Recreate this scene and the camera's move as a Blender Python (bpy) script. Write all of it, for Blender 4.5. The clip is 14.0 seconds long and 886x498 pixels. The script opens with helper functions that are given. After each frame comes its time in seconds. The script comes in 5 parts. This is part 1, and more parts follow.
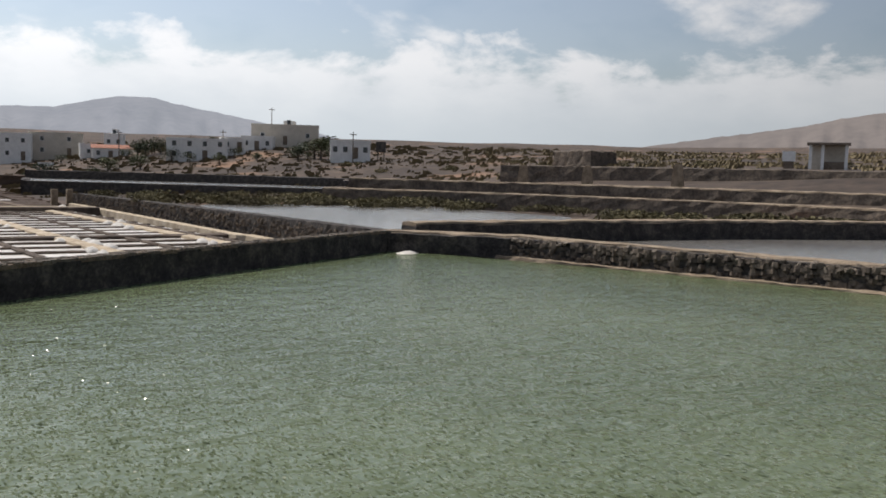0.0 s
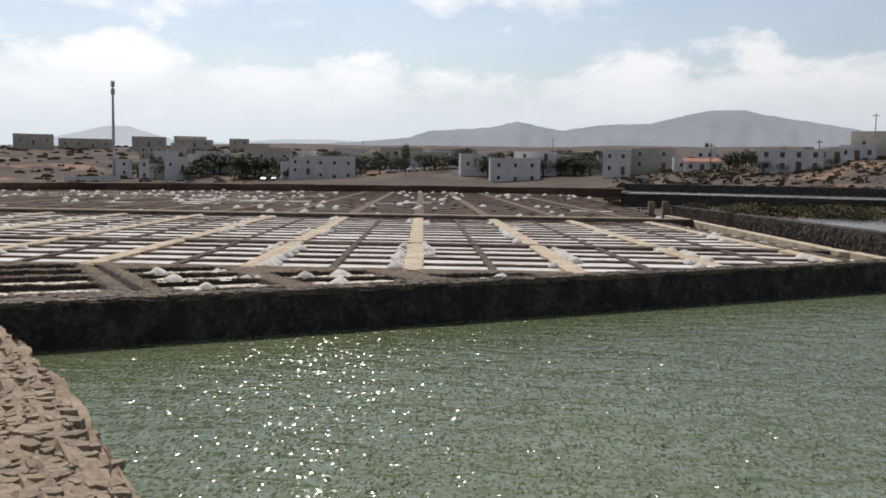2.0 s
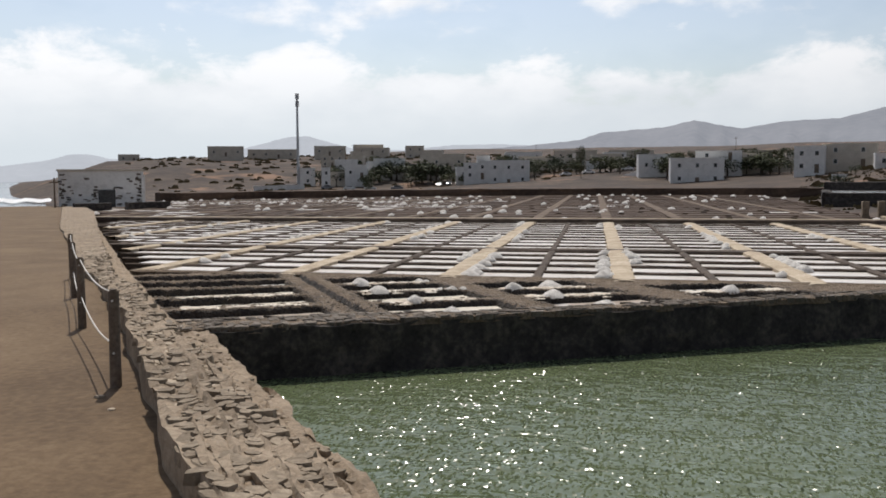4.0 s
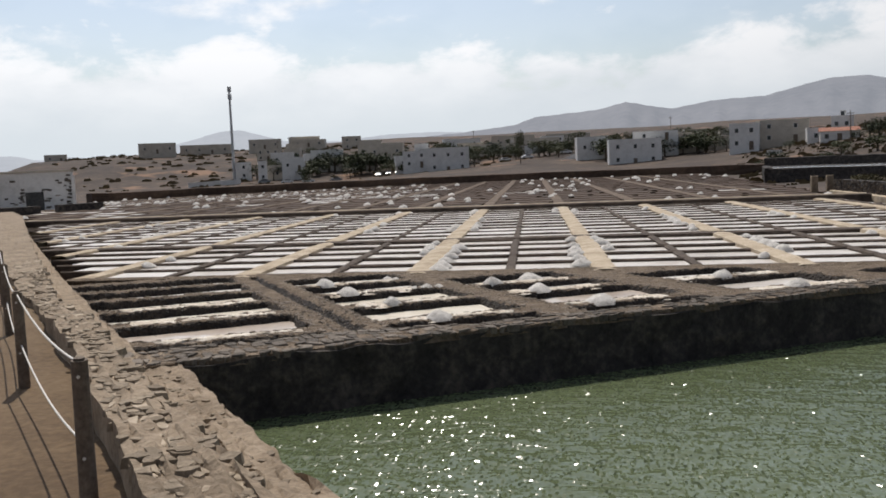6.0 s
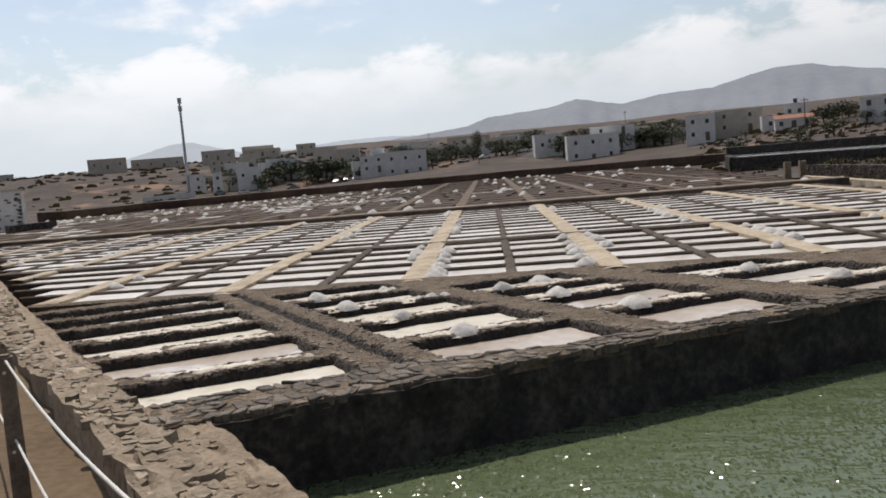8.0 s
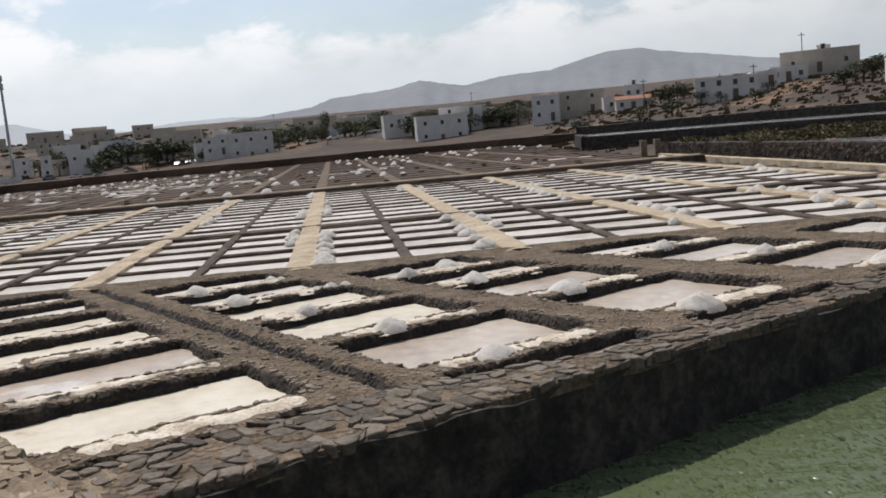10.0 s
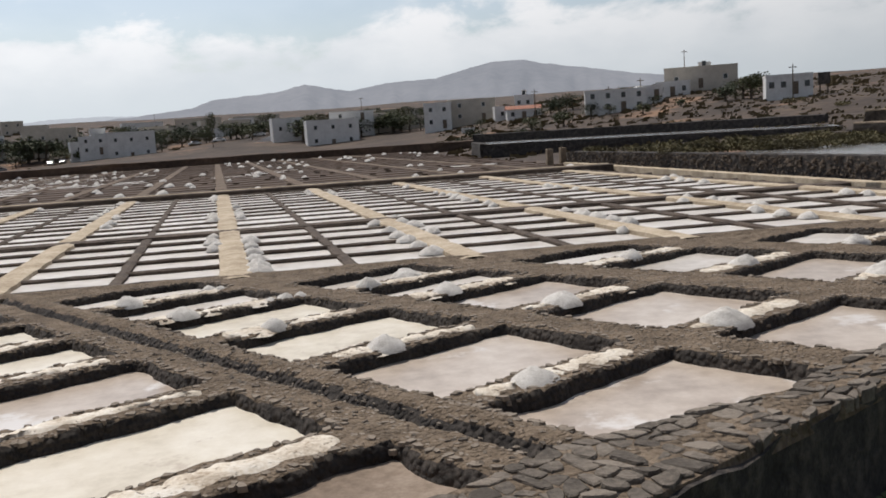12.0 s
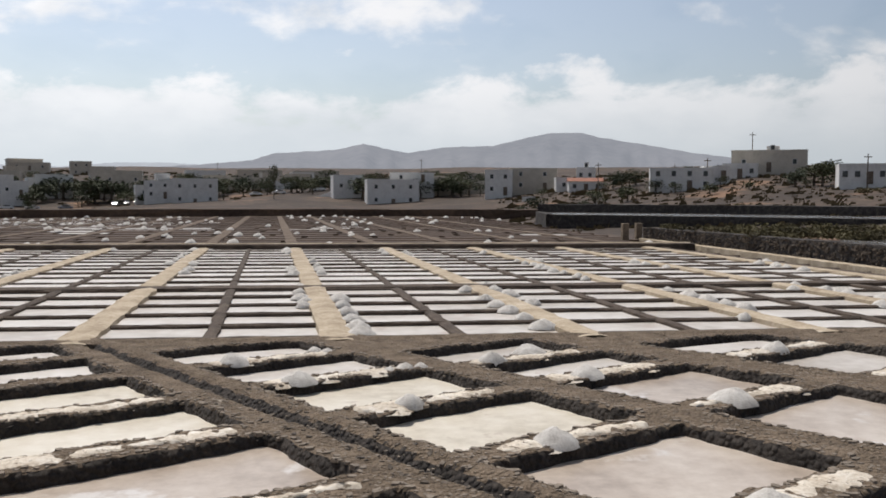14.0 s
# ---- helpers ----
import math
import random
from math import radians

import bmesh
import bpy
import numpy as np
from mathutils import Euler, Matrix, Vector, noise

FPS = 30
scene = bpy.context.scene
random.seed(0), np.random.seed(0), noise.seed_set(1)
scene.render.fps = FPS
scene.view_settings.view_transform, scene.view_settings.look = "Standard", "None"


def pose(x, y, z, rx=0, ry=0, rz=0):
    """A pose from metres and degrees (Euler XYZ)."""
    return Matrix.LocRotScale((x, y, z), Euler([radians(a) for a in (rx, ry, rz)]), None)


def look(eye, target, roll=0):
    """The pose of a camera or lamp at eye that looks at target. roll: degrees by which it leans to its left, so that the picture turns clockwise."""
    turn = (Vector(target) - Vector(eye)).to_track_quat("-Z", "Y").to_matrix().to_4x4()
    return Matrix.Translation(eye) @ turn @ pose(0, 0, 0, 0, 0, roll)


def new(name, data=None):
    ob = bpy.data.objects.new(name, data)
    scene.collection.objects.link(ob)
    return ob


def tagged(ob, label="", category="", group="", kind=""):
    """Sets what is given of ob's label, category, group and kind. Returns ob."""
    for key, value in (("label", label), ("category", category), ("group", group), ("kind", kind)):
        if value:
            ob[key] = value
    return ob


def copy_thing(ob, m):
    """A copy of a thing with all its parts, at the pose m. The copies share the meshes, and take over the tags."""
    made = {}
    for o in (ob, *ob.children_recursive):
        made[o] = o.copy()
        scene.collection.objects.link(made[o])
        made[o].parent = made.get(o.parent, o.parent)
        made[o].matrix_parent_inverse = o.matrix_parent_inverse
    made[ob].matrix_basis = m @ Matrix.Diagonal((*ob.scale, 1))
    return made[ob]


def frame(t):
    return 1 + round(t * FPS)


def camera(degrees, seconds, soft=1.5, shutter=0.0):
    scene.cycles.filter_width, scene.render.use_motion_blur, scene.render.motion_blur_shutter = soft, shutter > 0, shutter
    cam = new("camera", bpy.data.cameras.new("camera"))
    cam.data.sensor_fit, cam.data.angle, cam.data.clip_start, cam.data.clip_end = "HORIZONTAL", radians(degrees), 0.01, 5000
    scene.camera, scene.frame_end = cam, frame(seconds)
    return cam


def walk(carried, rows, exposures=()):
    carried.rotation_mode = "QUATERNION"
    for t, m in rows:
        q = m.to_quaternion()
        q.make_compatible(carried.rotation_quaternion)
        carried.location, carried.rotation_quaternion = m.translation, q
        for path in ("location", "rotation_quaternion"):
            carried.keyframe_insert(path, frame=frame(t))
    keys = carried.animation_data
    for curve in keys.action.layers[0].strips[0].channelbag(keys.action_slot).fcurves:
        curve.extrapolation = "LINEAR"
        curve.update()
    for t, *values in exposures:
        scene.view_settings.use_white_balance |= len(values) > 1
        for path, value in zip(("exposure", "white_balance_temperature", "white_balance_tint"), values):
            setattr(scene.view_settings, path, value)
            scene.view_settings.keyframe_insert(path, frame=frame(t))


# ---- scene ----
cam = camera(52.4, 14.0, soft=1.75)
PATH = [
    (0, (2.356, -2.772, 3.364), (3.453, -1.108, 3.197), 1.5),
    (0.5, (2.356, -2.548, 3.312), (3.263, -0.77, 3.169), 1.5),
    (1, (2.382, -2.275, 3.308), (2.923, -0.36, 3.1), 1.2),
    (1.5, (2.3, -2.005, 3.315), (2.568, -0.038, 3.074), 1.4),
    (2, (2.15, -1.768, 3.332), (2.055, 0.223, 3.167), 0.8),
    (2.5, (1.868, -1.353, 3.317), (1.58, 0.619, 3.142), -0.1),
    (3, (1.521, -0.906, 3.327), (1.064, 1.036, 3.186), 0.1),
    (3.2, (1.35, -0.72, 3.298), (0.856, 1.214, 3.172), -0.0),
    (5.3, (-0.074, 1.192, 3.376), (-0.479, 3.137, 3.15), -0.8),
    (5.5, (-0.192, 1.351, 3.363), (-0.592, 3.3, 3.16), -0.7),
    (6, (-0.576, 1.8, 3.338), (-0.915, 3.762, 3.152), -2.4),
    (6.5, (-0.908, 2.23, 3.326), (-1.288, 4.186, 3.145), -3.5),
    (7, (-1.295, 2.727, 3.288), (-1.596, 4.687, 3.023), -3.5),
    (7.5, (-1.652, 3.238, 3.245), (-1.875, 5.205, 2.963), -3.8),
    (8, (-2.017, 3.63, 3.262), (-2.264, 5.606, 3.077), -4.8),
    (8.5, (-2.382, 4.108, 3.21), (-2.55, 6.087, 2.977), -4.8),
    (8.7, (-2.537, 4.326, 3.218), (-2.605, 6.309, 2.965), -3.9),
    (10.8, (-4.079, 6.287, 3.201), (-3.977, 8.27, 2.961), -5.3),
    (11, (-4.28, 6.458, 3.194), (-4.185, 8.444, 2.977), -5.8),
    (11.5, (-4.63, 6.85, 3.144), (-4.407, 8.821, 2.891), -3.7),
    (12, (-4.961, 7.285, 3.173), (-4.618, 9.238, 2.914), -3.6),
    (12.5, (-5.287, 7.655, 3.14), (-4.875, 9.596, 2.89), -3.1),
    (13, (-5.674, 8.119, 3.175), (-5.194, 10.042, 2.908), -0.7),
    (13.5, (-5.995, 8.561, 3.173), (-5.613, 10.516, 2.994), -0.5),
    (14, (-6.343, 9.04, 3.173), (-6.097, 11.022, 3.06), 0.2),
]
walk(cam, [(t, look(eye, target, roll)) for t, eye, target, roll in PATH],
     [(0.0, 0.36, 6500, 12), (1.0, 0.33, 6500, 12), (2.0, 0.23, 6500, 12), (3.0, 0.20, 6500, 12), (14.0, 0.15, 6500, 12)])

# ---- world, sun ----
SUN_EL, SUN_AZ = radians(58), radians(20)      # azimuth to the left of +y
world = bpy.data.worlds.new("sky")
scene.world = world
world.use_nodes = True
wt = world.node_tree
wt.nodes.clear()


def link(tree, a, b):
    tree.links.new(a, b)


def node(tree, kind, **values):
    n = tree.nodes.new(kind)
    for k, v in values.items():
        if k in n.inputs:
            n.inputs[k].default_value = v
    return n


sky = wt.nodes.new("ShaderNodeTexSky")
sky.sky_type, sky.sun_disc = "NISHITA", False
sky.sun_elevation, sky.sun_rotation = SUN_EL, -SUN_AZ
sky.dust_density, sky.air_density, sky.ozone_density = 1.5, 1.1, 2.0
wc = wt.nodes.new("ShaderNodeTexCoord")
sep = wt.nodes.new("ShaderNodeSeparateXYZ")
link(wt, wc.outputs["Generated"], sep.inputs[0])
# cumulus banks: noise over the directions of the sky, flattened
stretch = wt.nodes.new("ShaderNodeMapping")
stretch.inputs["Scale"].default_value = (1.0, 1.0, 2.1)
stretch.inputs["Location"].default_value = (3.1, 0.4, 0.2)
link(wt, wc.outputs["Generated"], stretch.inputs[0])
cn = node(wt, "ShaderNodeTexNoise", Scale=6.2, Detail=10.0, Roughness=0.55, Distortion=0.15)
link(wt, stretch.outputs[0], cn.inputs["Vector"])
# more cloud low down
low = wt.nodes.new("ShaderNodeValToRGB")
low.color_ramp.interpolation = "EASE"
le = low.color_ramp.elements
le[0].position, le[0].color = 0.0, (0.40, 0.40, 0.40, 1)
le[1].position, le[1].color = 0.45, (0.42, 0.42, 0.42, 1)
for where, grey in ((0.10, 0.40), (0.15, 0.43), (0.19, 0.455), (0.24, 0.44)):
    lk = le.new(where); lk.color = (grey, grey, grey, 1)
link(wt, sep.outputs["Z"], low.inputs[0])
add = node(wt, "ShaderNodeMath"); add.operation = "ADD"
link(wt, cn.outputs["Fac"], add.inputs[0]); link(wt, low.outputs[0], add.inputs[1])
cover = wt.nodes.new("ShaderNodeMapRange"); cover.interpolation_type = "SMOOTHSTEP"
cover.inputs["From Min"].default_value, cover.inputs["From Max"].default_value = 0.98, 1.14
cover.inputs["To Min"].default_value = 0.20      # thin haze between the clouds
link(wt, add.outputs[0], cover.inputs["Value"])
cn2 = node(wt, "ShaderNodeTexNoise", Scale=9.0, Detail=7.0, Roughness=0.55)
link(wt, stretch.outputs[0], cn2.inputs["Vector"])
# a bank of cumulus along the horizon: its tops, in degrees, by azimuth to the left of +y
TOPS = ((180, 8.0), (70, 6.0), (33, 5.2), (25, 5.6), (19, 7.6), (13, 7.3), (6.6, 8.5), (0, 7.4), (-4, 8.7), (-6.6, 9.8), (-8.4, 8.6), (-9.8, 6.9), (-13, 7.4), (-16.5, 12.6),
        (-25, 14.0), (-28, 12.2), (-40, 11.6), (-42.5, 14.0), (-47, 14.0), (-50, 11.2), (-53, 9.6), (-57, 13.0), (-70, 13.0), (-120, 9.0), (-179, 8.0))


def calc(op, *values):
    n = wt.nodes.new("ShaderNodeMath"); n.operation = op
    for i, v in enumerate(values):
        if isinstance(v, (int, float)):
            n.inputs[i].default_value = v
        else:
            link(wt, v, n.inputs[i])
    return n.outputs[0]


turn = calc("MULTIPLY_ADD", calc("ARCTAN2", sep.outputs["X"], sep.outputs["Y"]), 0.5 / math.pi, 0.5)
skyline = wt.nodes.new("ShaderNodeValToRGB")
ke = skyline.color_ramp.elements
for i, (a, top) in enumerate(TOPS):
    k = ke[0] if i == 0 else ke[1] if i == len(TOPS) - 1 else ke.new(0.5 - a / 360)
    k.position, k.color = 0.5 - a / 360, (top / 20, top / 20, top / 20, 1)
link(wt, turn, skyline.inputs[0])
elev = calc("MULTIPLY", calc("ARCSINE", sep.outputs["Z"]), 180 / math.pi)
bump1 = node(wt, "ShaderNodeTexNoise", Scale=9.0, Detail=9.0, Roughness=0.6, Distortion=0.2)
link(wt, stretch.outputs[0], bump1.inputs["Vector"])
ragged = calc("MULTIPLY_ADD", bump1.outputs["Fac"], 11.0, -5.9)
inside = calc("SUBTRACT", calc("MULTIPLY_ADD", skyline.outputs[0], 20.0, ragged), elev)
bankc = wt.nodes.new("ShaderNodeMapRange"); bankc.interpolation_type = "SMOOTHSTEP"
bankc.inputs["From Min"].default_value, bankc.inputs["From Max"].default_value = -0.5, 1.9
bankc.inputs["To Max"].default_value = 0.97
link(wt, inside, bankc.inputs["Value"])
clouds = calc("MAXIMUM", cover.outputs[0], bankc.outputs[0])
tone = wt.nodes.new("ShaderNodeValToRGB")
tone.color_ramp.elements[0].position, tone.color_ramp.elements[0].color = 0.34, (6.1, 6.6, 7.05, 1)
tone.color_ramp.elements[1].position, tone.color_ramp.elements[1].color = 0.62, (8.9, 9.05, 9.15, 1)
lobes = calc("ADD", calc("MULTIPLY", cn2.outputs["Fac"], 0.55), calc("MULTIPLY", bump1.outputs["Fac"], 0.45))
sunk = wt.nodes.new("ShaderNodeMapRange")
sunk.inputs["From Min"].default_value, sunk.inputs["From Max"].default_value = 0.8, 6.0
sunk.inputs["To Min"].default_value, sunk.inputs["To Max"].default_value = 0.12, -0.06
link(wt, inside, sunk.inputs["Value"])
link(wt, calc("ADD", lobes, sunk.outputs[0]), tone.inputs[0])
veil = wt.nodes.new("ShaderNodeMapRange")
veil.inputs["From Min"].default_value, veil.inputs["From Max"].default_value = 0.03, 0.12
link(wt, sep.outputs["Z"], veil.inputs["Value"])
tone2 = wt.nodes.new("ShaderNodeMix"); tone2.data_type = "RGBA"
tone2.inputs[6].default_value = (6.3, 6.95, 7.35, 1)
link(wt, veil.outputs[0], tone2.inputs["Factor"]); link(wt, tone.outputs[0], tone2.inputs[7])
cmix = wt.nodes.new("ShaderNodeMix"); cmix.data_type = "RGBA"
link(wt, clouds, cmix.inputs["Factor"])
link(wt, sky.outputs[0], cmix.inputs[6]); link(wt, tone2.outputs[2], cmix.inputs[7])
glare = wt.nodes.new("ShaderNodeVectorMath"); glare.operation = "DOT_PRODUCT"
glare.inputs[1].default_value = (-math.sin(SUN_AZ + 0.15), math.cos(SUN_AZ + 0.15), 0.25)
link(wt, wc.outputs["Generated"], glare.inputs[0])
gain = wt.nodes.new("ShaderNodeMapRange")
gain.inputs["From Min"].default_value, gain.inputs["From Max"].default_value = 0.0, 1.0
gain.inputs["To Min"].default_value, gain.inputs["To Max"].default_value = 0.46, 0.93
link(wt, glare.outputs["Value"], gain.inputs["Value"])
lit = wt.nodes.new("ShaderNodeVectorMath"); lit.operation = "SCALE"
link(wt, cmix.outputs[2], lit.inputs[0]); link(wt, gain.outputs[0], lit.inputs["Scale"])
bg = wt.nodes.new("ShaderNodeBackground"); bg.inputs["Strength"].default_value = 0.105
wo = wt.nodes.new("ShaderNodeOutputWorld")
link(wt, lit.outputs[0], bg.inputs["Color"]); link(wt, bg.outputs[0], wo.inputs[0])

sun = new("sun", bpy.data.lights.new("sun", "SUN"))
sun.data.energy, sun.data.angle, sun.data.color = 3.0, radians(0.55), (1.0, 0.95, 0.86)
to_sun = Vector((-math.sin(SUN_AZ) * math.cos(SUN_EL), math.cos(SUN_AZ) * math.cos(SUN_EL), math.sin(SUN_EL)))
sun.matrix_world = look(to_sun * 300, (0, 0, 0))

# ---- materials ----


def material(name, colours, scale=3.0, fine=25.0, rough=0.85, bump=0.4, bump_size=0.02, metal=0.0, by_object=0.0, spots=None, spec=0.3, pebbles=0.0):
    """A surface with two scales of colour variation and relief. colours: dark, middle, light.
    spots: (colour, scale, threshold) for stains with a shape of their own."""
    m = bpy.data.materials.new(name)
    m.use_nodes = True
    t = m.node_tree
    b = t.nodes["Principled BSDF"]
    geo = t.nodes.new("ShaderNodeNewGeometry")
    n1 = node(t, "ShaderNodeTexNoise", Scale=scale, Detail=6.0, Roughness=0.6)
    n2 = node(t, "ShaderNodeTexNoise", Scale=fine, Detail=4.0, Roughness=0.65)
    for n in (n1, n2):
        link(t, geo.outputs["Position"], n.inputs["Vector"])
    mixn = node(t, "ShaderNodeMath"); mixn.operation = "MULTIPLY_ADD"; mixn.inputs[1].default_value = 0.45
    half = node(t, "ShaderNodeMath"); half.operation = "MULTIPLY"; half.inputs[1].default_value = 0.55
    link(t, n1.outputs["Fac"], half.inputs[0])
    link(t, n2.outputs["Fac"], mixn.inputs[0]); link(t, half.outputs[0], mixn.inputs[2])
    fac = mixn.outputs[0]
    if by_object:
        info = t.nodes.new("ShaderNodeObjectInfo")
        shift = node(t, "ShaderNodeMath"); shift.operation = "MULTIPLY_ADD"
        shift.inputs[1].default_value = by_object
        link(t, info.outputs["Random"], shift.inputs[0])
        sub = node(t, "ShaderNodeMath"); sub.operation = "SUBTRACT"; sub.inputs[1].default_value = by_object / 2
        link(t, fac, sub.inputs[0]); link(t, sub.outputs[0], shift.inputs[2])
        fac = shift.outputs[0]
    ramp = t.nodes.new("ShaderNodeValToRGB")
    e = ramp.color_ramp.elements
    e[0].position, e[0].color = 0.36, (*colours[0], 1)
    e[1].position, e[1].color = 0.66, (*colours[2], 1)
    mid = e.new(0.5); mid.color = (*colours[1], 1)
    link(t, fac, ramp.inputs[0])
    out = ramp.outputs[0]
    if spots:
        n3 = node(t, "ShaderNodeTexNoise", Scale=spots[1], Detail=7.0, Roughness=0.62)
        link(t, geo.outputs["Position"], n3.inputs["Vector"])
        cut = t.nodes.new("ShaderNodeMapRange")
        cut.inputs["From Min"].default_value, cut.inputs["From Max"].default_value = spots[2], spots[2] + 0.07
        link(t, n3.outputs["Fac"], cut.inputs["Value"])
        mx = t.nodes.new("ShaderNodeMix"); mx.data_type = "RGBA"
        mx.inputs[7].default_value = (*spots[0], 1)
        link(t, cut.outputs[0], mx.inputs["Factor"]); link(t, out, mx.inputs[6])
        out = mx.outputs[2]
    link(t, out, b.inputs["Base Color"])
    b.inputs["Roughness"].default_value, b.inputs["Metallic"].default_value = rough, metal
    b.inputs["Specular IOR Level"].default_value = spec
    if bump:
        bp = node(t, "ShaderNodeBump", Strength=bump, Distance=bump_size)
        link(t, mixn.outputs[0], bp.inputs["Height"]); link(t, bp.outputs[0], b.inputs["Normal"])
        if pebbles:
            # small bedded stones, this many to the metre
            cells = node(t, "ShaderNodeTexVoronoi", Scale=pebbles, Randomness=1.0)
            link(t, geo.outputs["Position"], cells.inputs["Vector"])
            round_ = t.nodes.new("ShaderNodeMapRange"); round_.interpolation_type = "SMOOTHSTEP"
            round_.inputs["From Min"].default_value, round_.inputs["From Max"].default_value = 0.15, 0.7
            round_.inputs["To Min"].default_value, round_.inputs["To Max"].default_value = 1.0, 0.0
            link(t, cells.outputs["Distance"], round_.inputs["Value"])
            bp2 = node(t, "ShaderNodeBump", Strength=0.9, Distance=0.45 / pebbles)
            link(t, round_.outputs[0], bp2.inputs["Height"]); link(t, bp.outputs[0], bp2.inputs["Normal"])
            link(t, bp2.outputs[0], b.inputs["Normal"])
    return m


def wave_material(name, colours, scale, strength, rough=0.06, chop=0.2):
    """Murky water with wind ripples."""
    m = bpy.data.materials.new(name)
    m.use_nodes = True
    t = m.node_tree
    b = t.nodes["Principled BSDF"]
    geo = t.nodes.new("ShaderNodeNewGeometry")
    mp = t.nodes.new("ShaderNodeMapping")
    mp.inputs["Rotation"].default_value = (0, 0, radians(28))
    mp.inputs["Scale"].default_value = (0.62, 1.35, 1.0)
    link(t, geo.outputs["Position"], mp.inputs[0])
    n1 = node(t, "ShaderNodeTexNoise", Scale=scale, Detail=3.0, Roughness=0.5, Distortion=0.6)
    n2 = node(t, "ShaderNodeTexNoise", Scale=scale * 8.0, Detail=2.5, Roughness=0.55, Distortion=0.3)
    n3 = node(t, "ShaderNodeTexNoise", Scale=0.16, Detail=3.0)
    link(t, mp.outputs[0], n1.inputs["Vector"]); link(t, mp.outputs[0], n2.inputs["Vector"])
    link(t, geo.outputs["Position"], n3.inputs["Vector"])
    b1 = node(t, "ShaderNodeBump", Strength=min(1.0, strength * 1.5), Distance=0.15)
    link(t, n1.outputs["Fac"], b1.inputs["Height"])
    # small chop: mostly calm facets, a few steep ones that catch the sun
    facet = t.nodes.new("ShaderNodeVectorMath"); facet.operation = "MULTIPLY_ADD"
    facet.inputs[1].default_value, facet.inputs[2].default_value = (2, 2, 0), (-1, -1, 0)
    size = t.nodes.new("ShaderNodeVectorMath"); size.operation = "ABSOLUTE"
    steep = t.nodes.new("ShaderNodeVectorMath"); steep.operation = "MULTIPLY_ADD"
    steep.inputs[1].default_value, steep.inputs[2].default_value = (0.3 * chop, 0.8 * chop, 0), (0.1 * chop, 0.12 * chop, 0)
    tilt = t.nodes.new("ShaderNodeVectorMath"); tilt.operation = "MULTIPLY"
    link(t, n2.outputs["Color"], facet.inputs[0]); link(t, facet.outputs[0], size.inputs[0]); link(t, size.outputs[0], steep.inputs[0])
    link(t, facet.outputs[0], tilt.inputs[0]); link(t, steep.outputs[0], tilt.inputs[1])
    # wavelet faces, each nearly flat: the few that lean far enough flash in the sun
    mp2 = t.nodes.new("ShaderNodeMapping")
    mp2.inputs["Scale"].default_value = (2.4, 1.0, 1.0)
    link(t, geo.outputs["Position"], mp2.inputs[0])
    vor = node(t, "ShaderNodeTexVoronoi", Scale=scale * 10.5, Randomness=1.0)
    link(t, mp2.outputs[0], vor.inputs["Vector"])
    lean = t.nodes.new("ShaderNodeVectorMath"); lean.operation = "MULTIPLY_ADD"
    lean.inputs[1].default_value, lean.inputs[2].default_value = (2, 2, 0), (-1, -1, 0)
    lean_abs = t.nodes.new("ShaderNodeVectorMath"); lean_abs.operation = "ABSOLUTE"
    lean_sq = t.nodes.new("ShaderNodeVectorMath"); lean_sq.operation = "MULTIPLY"
    lean_cube = t.nodes.new("ShaderNodeVectorMath"); lean_cube.operation = "MULTIPLY"
    lean_even = t.nodes.new("ShaderNodeVectorMath"); lean_even.operation = "MULTIPLY"
    lean_high = t.nodes.new("ShaderNodeVectorMath"); lean_high.operation = "MULTIPLY"
    faces = t.nodes.new("ShaderNodeVectorMath"); faces.operation = "MULTIPLY_ADD"
    faces.inputs[1].default_value = (0.40 * chop, 1.0 * chop, 0)
    link(t, vor.outputs["Color"], lean.inputs[0]); link(t, lean.outputs[0], lean_abs.inputs[0])
    link(t, lean.outputs[0], lean_sq.inputs[0]); link(t, lean_abs.outputs[0], lean_sq.inputs[1])
    link(t, lean_sq.outputs[0], lean_cube.inputs[0]); link(t, lean_abs.outputs[0], lean_cube.inputs[1])
    link(t, lean_abs.outputs[0], lean_even.inputs[0]); link(t, lean_abs.outputs[0], lean_even.inputs[1])
    link(t, lean_cube.outputs[0], lean_high.inputs[0]); link(t, lean_even.outputs[0], lean_high.inputs[1])
    link(t, lean_high.outputs[0], faces.inputs[0]); link(t, tilt.outputs[0], faces.inputs[2])
    whole = t.nodes.new("ShaderNodeVectorMath"); whole.operation = "ADD"
    unit = t.nodes.new("ShaderNodeVectorMath"); unit.operation = "NORMALIZE"
    link(t, b1.outputs[0], whole.inputs[0]); link(t, faces.outputs[0], whole.inputs[1])
    link(t, whole.outputs[0], unit.inputs[0]); link(t, unit.outputs[0], b.inputs["Normal"])
    ramp = t.nodes.new("ShaderNodeValToRGB")
    ramp.color_ramp.elements[0].position, ramp.color_ramp.elements[0].color = 0.35, (*colours[0], 1)
    ramp.color_ramp.elements[1].position, ramp.color_ramp.elements[1].color = 0.68, (*colours[1], 1)
    link(t, n3.outputs["Fac"], ramp.inputs[0]); link(t, ramp.outputs[0], b.inputs["Base Color"])
    b.inputs["Roughness"].default_value, b.inputs["IOR"].default_value = rough, 1.34
    return m


